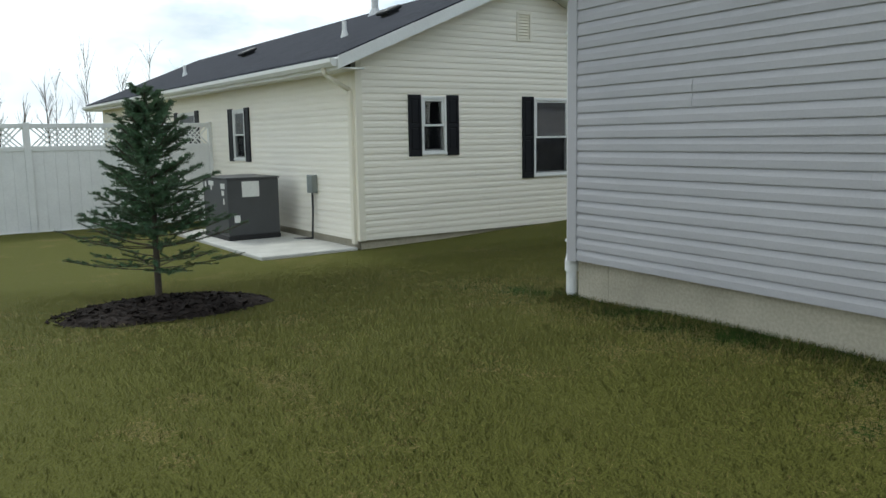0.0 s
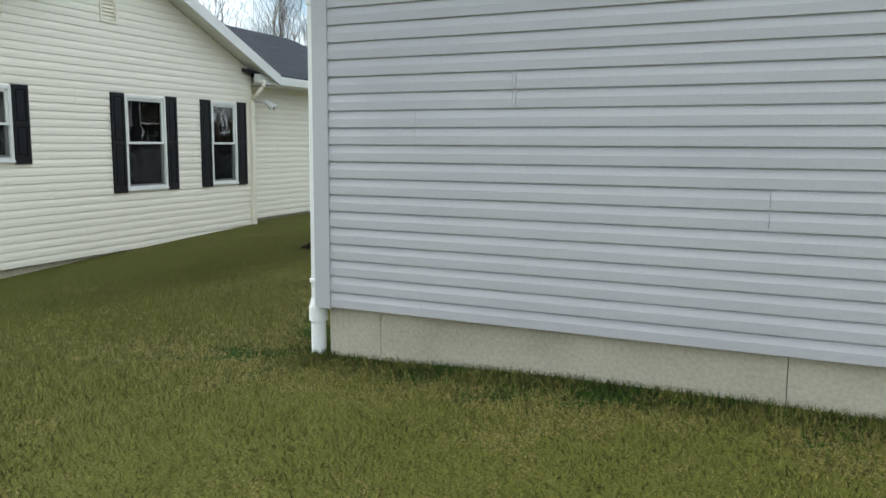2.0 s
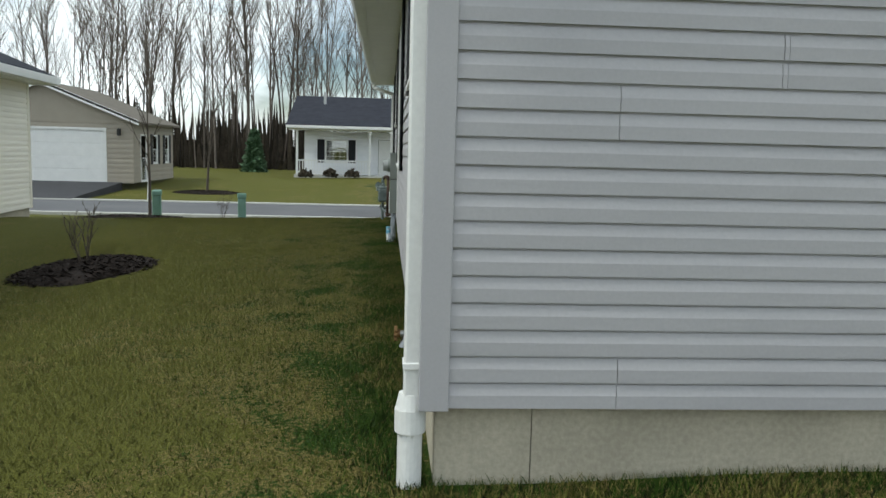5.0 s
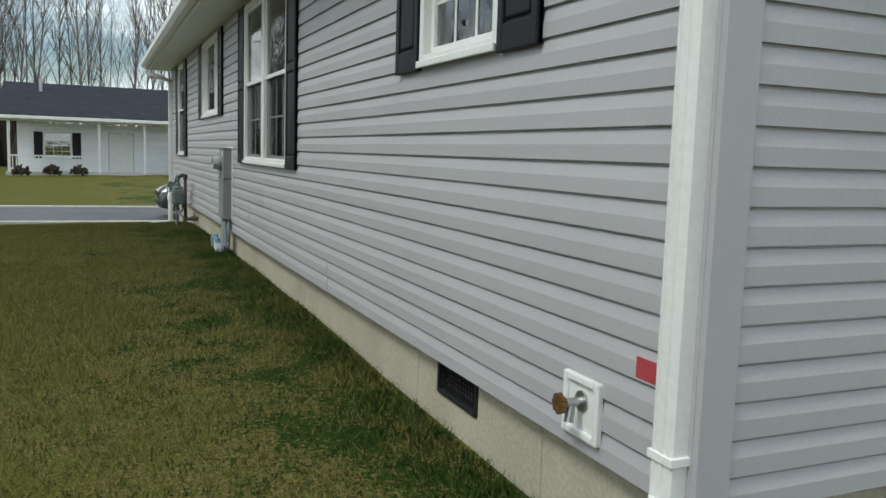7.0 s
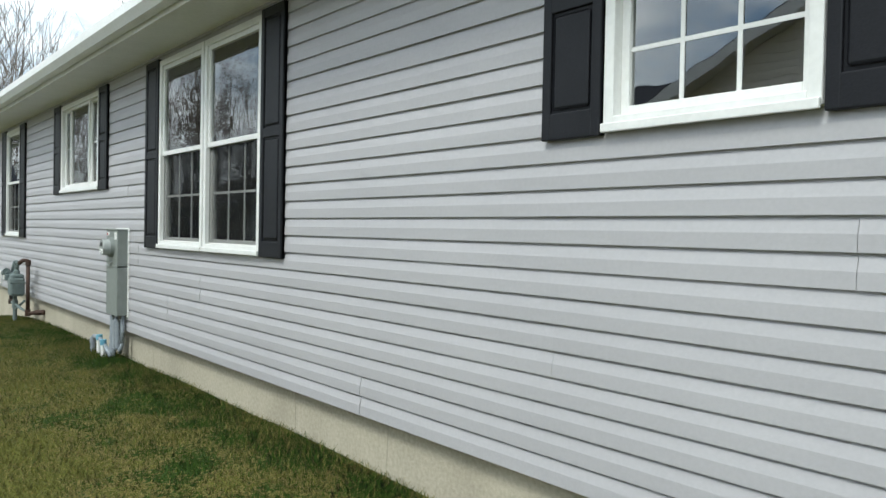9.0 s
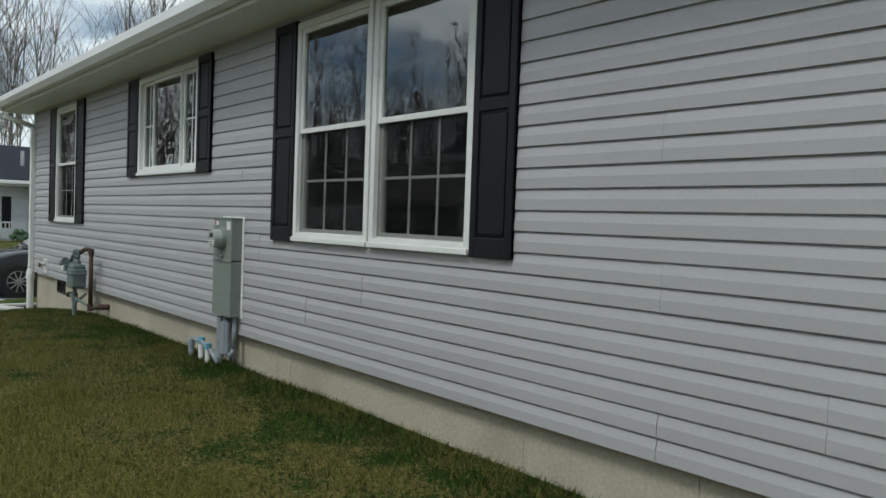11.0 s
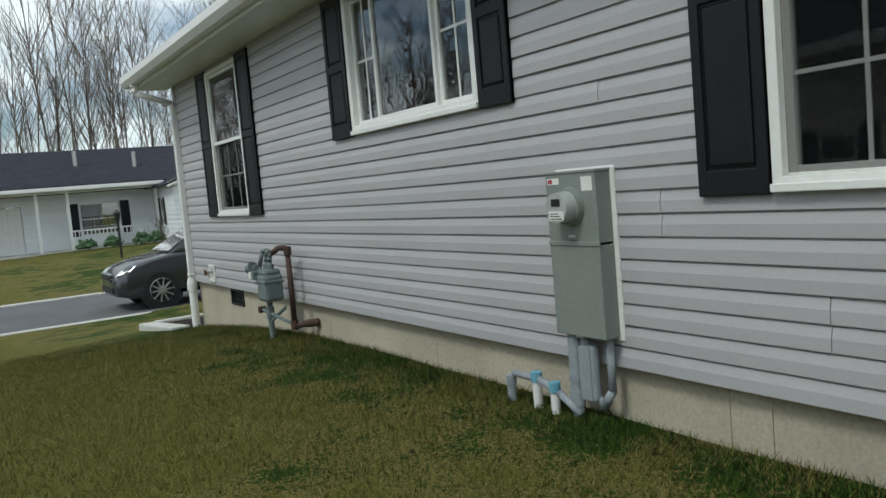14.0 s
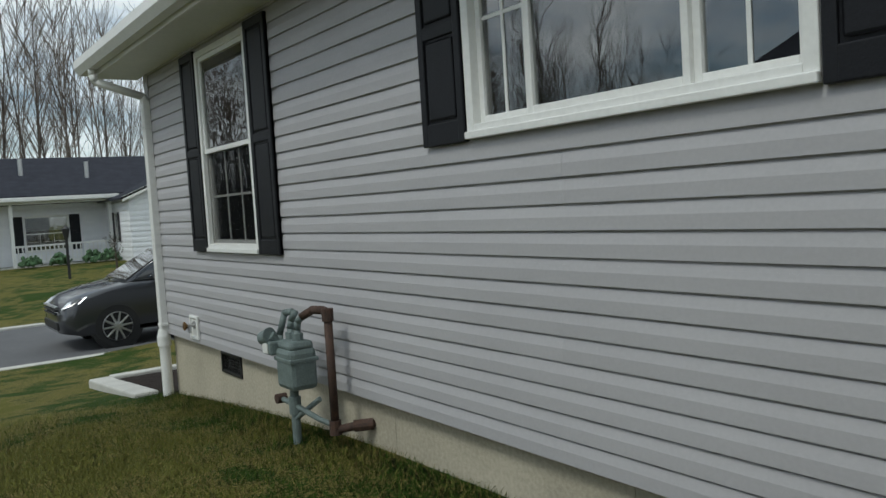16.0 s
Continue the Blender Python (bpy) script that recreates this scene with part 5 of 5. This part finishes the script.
# lamp post
lp = base("lamp_post", "black garden lamp post on the far lawn", "lamp post", pose(2.9, 35.5, gz(2.9, 35.5)))
part("pole", rod(NEWBM(), (0, 0, -0.2), (0, 0, 1.3), 0.045, n=10), BLACK, lp)
part("lantern", rod(NEWBM(), (0, 0, 1.3), (0, 0, 1.6), 0.07, 0.13, n=6), BLACK, lp)
part("finial", rod(NEWBM(), (0, 0, 1.6), (0, 0, 1.72), 0.14, 0.02, n=6), BLACK, lp)

# ---- parked car ----
CARX, CARY, CARZ = 0.25, 22.6, ROADZ
car = base("car", "dark grey compact SUV parked on the asphalt", "car", pose(CARX, CARY, CARZ, 0, 0, 0))
prof_low = [(0.0, 0.32), (-0.02, 0.55), (0.04, 0.74), (0.2, 0.88), (0.62, 1.0), (1.12, 1.08), (2.3, 1.08), (4.3, 1.1), (4.5, 1.05), (4.56, 0.7), (4.5, 0.35), (4.1, 0.26), (0.3, 0.24)]


def loft(rows, sections):
    """A body drawn through sections: (half width scale, inset) across the car."""
    bm = NEWBM()
    rings = []
    for yy, s, cx, cz in sections:
        rings.append([bm.verts.new((cx + (x - cx) * s, yy, cz + (z - cz) * s)) for x, z in rows])
    for a, b in zip(rings, rings[1:]):
        n = len(a)
        for i in range(n):
            bm.faces.new((a[i], a[(i + 1) % n], b[(i + 1) % n], b[i]))
    bm.faces.new(rings[0])
    bm.faces.new(rings[-1][::-1])
    return bm


secs = [(-0.9, 0.90, 2.25, 0.62), (-0.88, 0.955, 2.25, 0.62), (-0.8, 0.985, 2.25, 0.65), (-0.5, 1, 2.25, 0.65), (0.5, 1, 2.25, 0.65), (0.8, 0.985, 2.25, 0.65), (0.88, 0.955, 2.25, 0.62), (0.9, 0.90, 2.25, 0.62)]
body = part("body", loft(prof_low, secs), CARPAINT, car, "dark grey metallic bodywork", smooth=True)
cab = [(1.0, 1.04), (1.85, 1.56), (2.3, 1.63), (3.4, 1.62), (4.05, 1.5), (4.42, 1.06)]
secs = [(-0.82, 1, 2.6, 1.0), (-0.64, 0.985, 2.6, 1.06), (-0.58, 0.99, 2.6, 1.1), (0.58, 0.99, 2.6, 1.1), (0.64, 0.985, 2.6, 1.06), (0.82, 1, 2.6, 1.0)]
bm = NEWBM()
rings = []
for yy, top in ((-0.84, 1.04), (-0.66, 1.58), (0.66, 1.58), (0.84, 1.04)):
    rings.append(yy)
low = [(1.0, 1.03), (4.42, 1.05)]
lo_v = [bm.verts.new((x, y, z)) for y in (-0.83, 0.83) for x, z in ((1.0, 1.04), (2.7, 1.06), (4.44, 1.06))]
hi_v = [bm.verts.new((x, y, z)) for y in (-0.62, 0.62) for x, z in ((1.95, 1.60), (2.9, 1.665), (4.0, 1.58))]
for f in ((lo_v[0], lo_v[1], hi_v[1], hi_v[0]), (lo_v[1], lo_v[2], hi_v[2], hi_v[1]), (lo_v[4], lo_v[3], hi_v[3], hi_v[4]), (lo_v[5], lo_v[4], hi_v[4], hi_v[5]),
          (lo_v[3], lo_v[0], hi_v[0], hi_v[3]), (lo_v[2], lo_v[5], hi_v[5], hi_v[2]), (hi_v[0], hi_v[1], hi_v[4], hi_v[3]), (hi_v[1], hi_v[2], hi_v[5], hi_v[4]), (lo_v[0], lo_v[3], lo_v[4], lo_v[1]), (lo_v[1], lo_v[4], lo_v[5], lo_v[2])):
    bm.faces.new(f)
bmesh.ops.bevel(bm, geom=list(bm.edges), offset=0.05, segments=3, affect="EDGES")
part("cabin", bm, CARPAINT, car, "dark grey cabin roof and pillars", smooth=True)


def quad_plate(pts, th_=0.012):
    bm = NEWBM()
    a = [Vector(p) for p in pts]
    nrm = (a[1] - a[0]).cross(a[2] - a[0]).normalized() * th_
    v = [bm.verts.new(p + nrm) for p in a] + [bm.verts.new(p - nrm) for p in a]
    n = len(a)
    bm.faces.new(v[:n])
    bm.faces.new(v[n:][::-1])
    for i in range(n):
        bm.faces.new((v[i], v[(i + 1) % n], v[n + (i + 1) % n], v[n + i]))
    return bm


CG = mat("tinted_glass", (0.01, 0.012, 0.013), (0.012, 0.014, 0.015), 0.05, spec=0.9, coat=1.0)
part("windscreen", quad_plate([(1.1, -0.72, 1.11), (1.1, 0.72, 1.11), (1.86, 0.58, 1.565), (1.86, -0.58, 1.565)], 0.012), CG, car, "tinted windscreen")
for s in (-1, 1):
    part("side_window", quad_plate([(1.42, s * 0.815, 1.12), (2.55, s * 0.815, 1.12), (2.55, s * 0.665, 1.56), (2.03, s * 0.665, 1.55)]), CG, car, "tinted side window")
    part("side_window", quad_plate([(2.63, s * 0.815, 1.12), (3.55, s * 0.815, 1.12), (3.45, s * 0.665, 1.56), (2.63, s * 0.665, 1.565)]), CG, car, "tinted side window")
    mr_ = part("mirror", box(NEWBM(), (1.5, min(s * 0.86, s * 1.04), 1.08), (1.62, max(s * 0.86, s * 1.04), 1.22), 0.035), CARPAINT, car, smooth=True)
    part("headlight", quad_plate([(0.03, s * 0.78, 0.72), (0.3, s * 0.888, 0.8), (0.42, s * 0.88, 0.9), (0.14, s * 0.74, 0.82)], 0.02), LAMP, car, "clear headlight")
    part("sill", box(NEWBM(), (1.2, min(s * 0.84, s * 0.9), 0.26), (3.3, max(s * 0.84, s * 0.9), 0.36), 0.02), BLACK, car)
    part("roof_rail", tube(NEWBM(), [(2.1, s * 0.56, 1.64), (2.4, s * 0.56, 1.7), (3.7, s * 0.56, 1.7), (4.0, s * 0.56, 1.62)], 0.015, 8), ALLOY, car)
    part("door_handle", box(NEWBM(), (2.25, min(s * 0.88, s * 0.92), 0.95), (2.45, max(s * 0.88, s * 0.92), 0.985), 0.01), CARPAINT, car)
    for wx in (0.86, 3.55):
        part("arch", rod(NEWBM(), (wx, s * 0.70, 0.36), (wx, s * 0.893, 0.36), 0.42, n=32), BLACK, car)
        bm = rod(NEWBM(), (wx, s * 0.68, 0.36), (wx, s * 0.905, 0.36), 0.36, n=32)
        wl = part("wheel", bm, RUBBER, car, "black tyre on a silver alloy wheel")
        bm = NEWBM()
        bmesh.ops.create_cone(bm, cap_ends=False, segments=32, radius1=0.25, radius2=0.235, depth=0.03, matrix=Matrix.Translation((wx, s * 0.915, 0.36)) @ pose(0, 0, 0, 90))
        for k in range(10):
            a = k * math.tau / 10 + 0.1
            rod(bm, (wx, s * 0.915, 0.36), (wx + math.cos(a) * 0.245, s * 0.915, 0.36 + math.sin(a) * 0.245), 0.022, 0.016, n=6)
        rod(bm, (wx, s * 0.9, 0.36), (wx, s * 0.93, 0.36), 0.05, n=12)
        part("rim", bm, ALLOY, wl, "silver ten-spoke alloy rim")
for z in (0.62, 0.68, 0.74):
    part("grille_bar", box(NEWBM(), (-0.035, -0.5, z), (0.03, 0.5, z + 0.03), 0.01), BLACK if z < 0.7 else ALLOY, car)
part("bumper_intake", box(NEWBM(), (-0.03, -0.6, 0.36), (0.06, 0.6, 0.52), 0.03), BLACK, car)

# ---- woods ----
def woods(name, label, spots, hlo, hhi, seed, n0, levels=2):
    rng = random.Random(seed)
    v, t = [], []
    for x, y in spots:
        twig_tree(rng, x, y, gz(x, y) - 0.3, rng.uniform(hlo, hhi), rng.uniform(0.05, 0.125), levels, v, t, 0.07, 0.42, n0, 3)
    tagged(new(name, fast_mesh(name, v, t, WOODS)), label, "woods", kind="stuff")


rg = random.Random(8)
woods("woods", "tall leafless woods behind the houses", [(rg.uniform(-62, 48), 54 + 26 * rg.random() ** 1.3) for _ in range(290)], 11, 18, 4, 22)
woods("woods", "tall leafless woods beyond the lawns", [(-72 - 25 * rg.random(), rg.uniform(-70, 60)) for _ in range(110)], 6, 10, 6, 20)
v, t = [], []
for i in range(9000):
    x, y = rg.uniform(-64, 50), rg.uniform(56, 84)
    h = rg.uniform(0.4, 5.0) * (0.4 + rg.random())
    a = rg.uniform(0, 6.3)
    k = len(v)
    s = rg.uniform(0.1, 0.45)
    z = gz(x, y) - 0.2
    v += [(x - math.cos(a) * s, y - math.sin(a) * s, z), (x + math.cos(a) * s, y + math.sin(a) * s, z), (x + rg.uniform(-0.5, 0.5), y + rg.uniform(-0.5, 0.5), z + h)]
    t.append((k, k + 1, k + 2))
tagged(new("undergrowth", fast_mesh("undergrowth", v, t, UNDER)), "brown undergrowth and saplings among the woods", "undergrowth", kind="stuff")
for x, y, h in ((-8.6, 50, 2.6), (-31, 60, 8), (-27, 58, 6.5)):
    rr = random.Random(int(h * 10))
    v, t = [], []
    for i in range(5000):
        f = rr.random()
        rad = (1 - f) * h * 0.28 * (0.6 + 0.4 * rr.random()) + 0.05
        a = rr.uniform(0, 6.3)
        p = Vector((x + math.cos(a) * rad, y + math.sin(a) * rad, gz(x, y) + f * h))
        k = len(v)
        for _ in range(3):
            v.append(tuple(p + Vector((rr.gauss(0, 0.12), rr.gauss(0, 0.12), rr.gauss(0, 0.09)))))
        t.append((k, k + 1, k + 2))
    ev = base("evergreen_tree", "dark evergreen tree at the edge of the woods", "tree")
    part("trunk", rod(NEWBM(), (x, y, gz(x, y) - 0.2), (x, y, gz(x, y) + h * 0.9), 0.1, 0.02, n=8), BARK, ev)
    o = new("crown", fast_mesh("crown", v, t, NEEDLE))
    o.parent = ev
    tagged(o, "dense dark needles", kind="stuff")

# ---- grass blades along the walk ----
rs = np.random.RandomState(3)


def blades(n, xa, xb, ya, yb, hlo, hhi, wdt, keep=None):
    x, y = rs.uniform(xa, xb, n), rs.uniform(ya, yb, n)
    ok = ~((x > 0.02) & (y > 0.02) & (y < GL))
    ok &= ~(((x - TX - 0.33) / 0.86) ** 2 + ((y - TY + 0.03) / 0.92) ** 2 < 1) & ~(((x + 3.35) / 0.62) ** 2 + ((y - 5.9) / 0.95) ** 2 < 1)
    edge = np.minimum(np.minimum(x + 5.6, 15.5 - y), y + 5.0)
    ok &= rs.uniform(0, 1, n) < np.clip(edge / 2.2, 0, 1)
    if keep is not None:
        ok &= keep(x, y)
    x, y = x[ok], y[ok]
    z = np.array([gz(a, b) for a, b in zip(x, y)])
    m = len(x)
    a, h = rs.uniform(0, 6.283, m), rs.uniform(hlo, hhi, m)
    dx, dy = np.cos(a) * wdt, np.sin(a) * wdt
    lx, ly = rs.normal(0, 0.55, m) * h, rs.normal(0, 0.55, m) * h
    P = np.stack([np.stack([x - dx, y - dy, z - 0.004], 1), np.stack([x + dx, y + dy, z - 0.004], 1), np.stack([x + lx, y + ly, z + h], 1)], 1)
    return P.reshape(-1, 3)


def wall_near(x, y):
    d = np.where(y < 0, -y, np.where(x < 0, -x, 0))
    d = np.where((y < 0) & (x < 0), np.hypot(x, y), d)
    return rs.uniform(0, 1, len(x)) < np.exp(-(np.maximum(d, 0) / 0.22) ** 1.5)


pts = np.concatenate([blades(320000, -5.6, 6.6, -5.0, 1.2, 0.012, 0.034, 0.0023), blades(370000, -5.6, 0.0, 1.2, 15.5, 0.012, 0.034, 0.0023),
                      blades(90000, -0.6, 0.05, -0.6, GL + 0.2, 0.02, 0.055, 0.0028, wall_near), blades(50000, 0.0, 6.5, -0.6, 0.05, 0.02, 0.055, 0.0028, wall_near)])
tagged(new("grass", fast_mesh("grass", pts, np.arange(len(pts)).reshape(-1, 3), BLADE)), "short green and straw-coloured grass blades, taller beside the wall", "grass", kind="stuff")
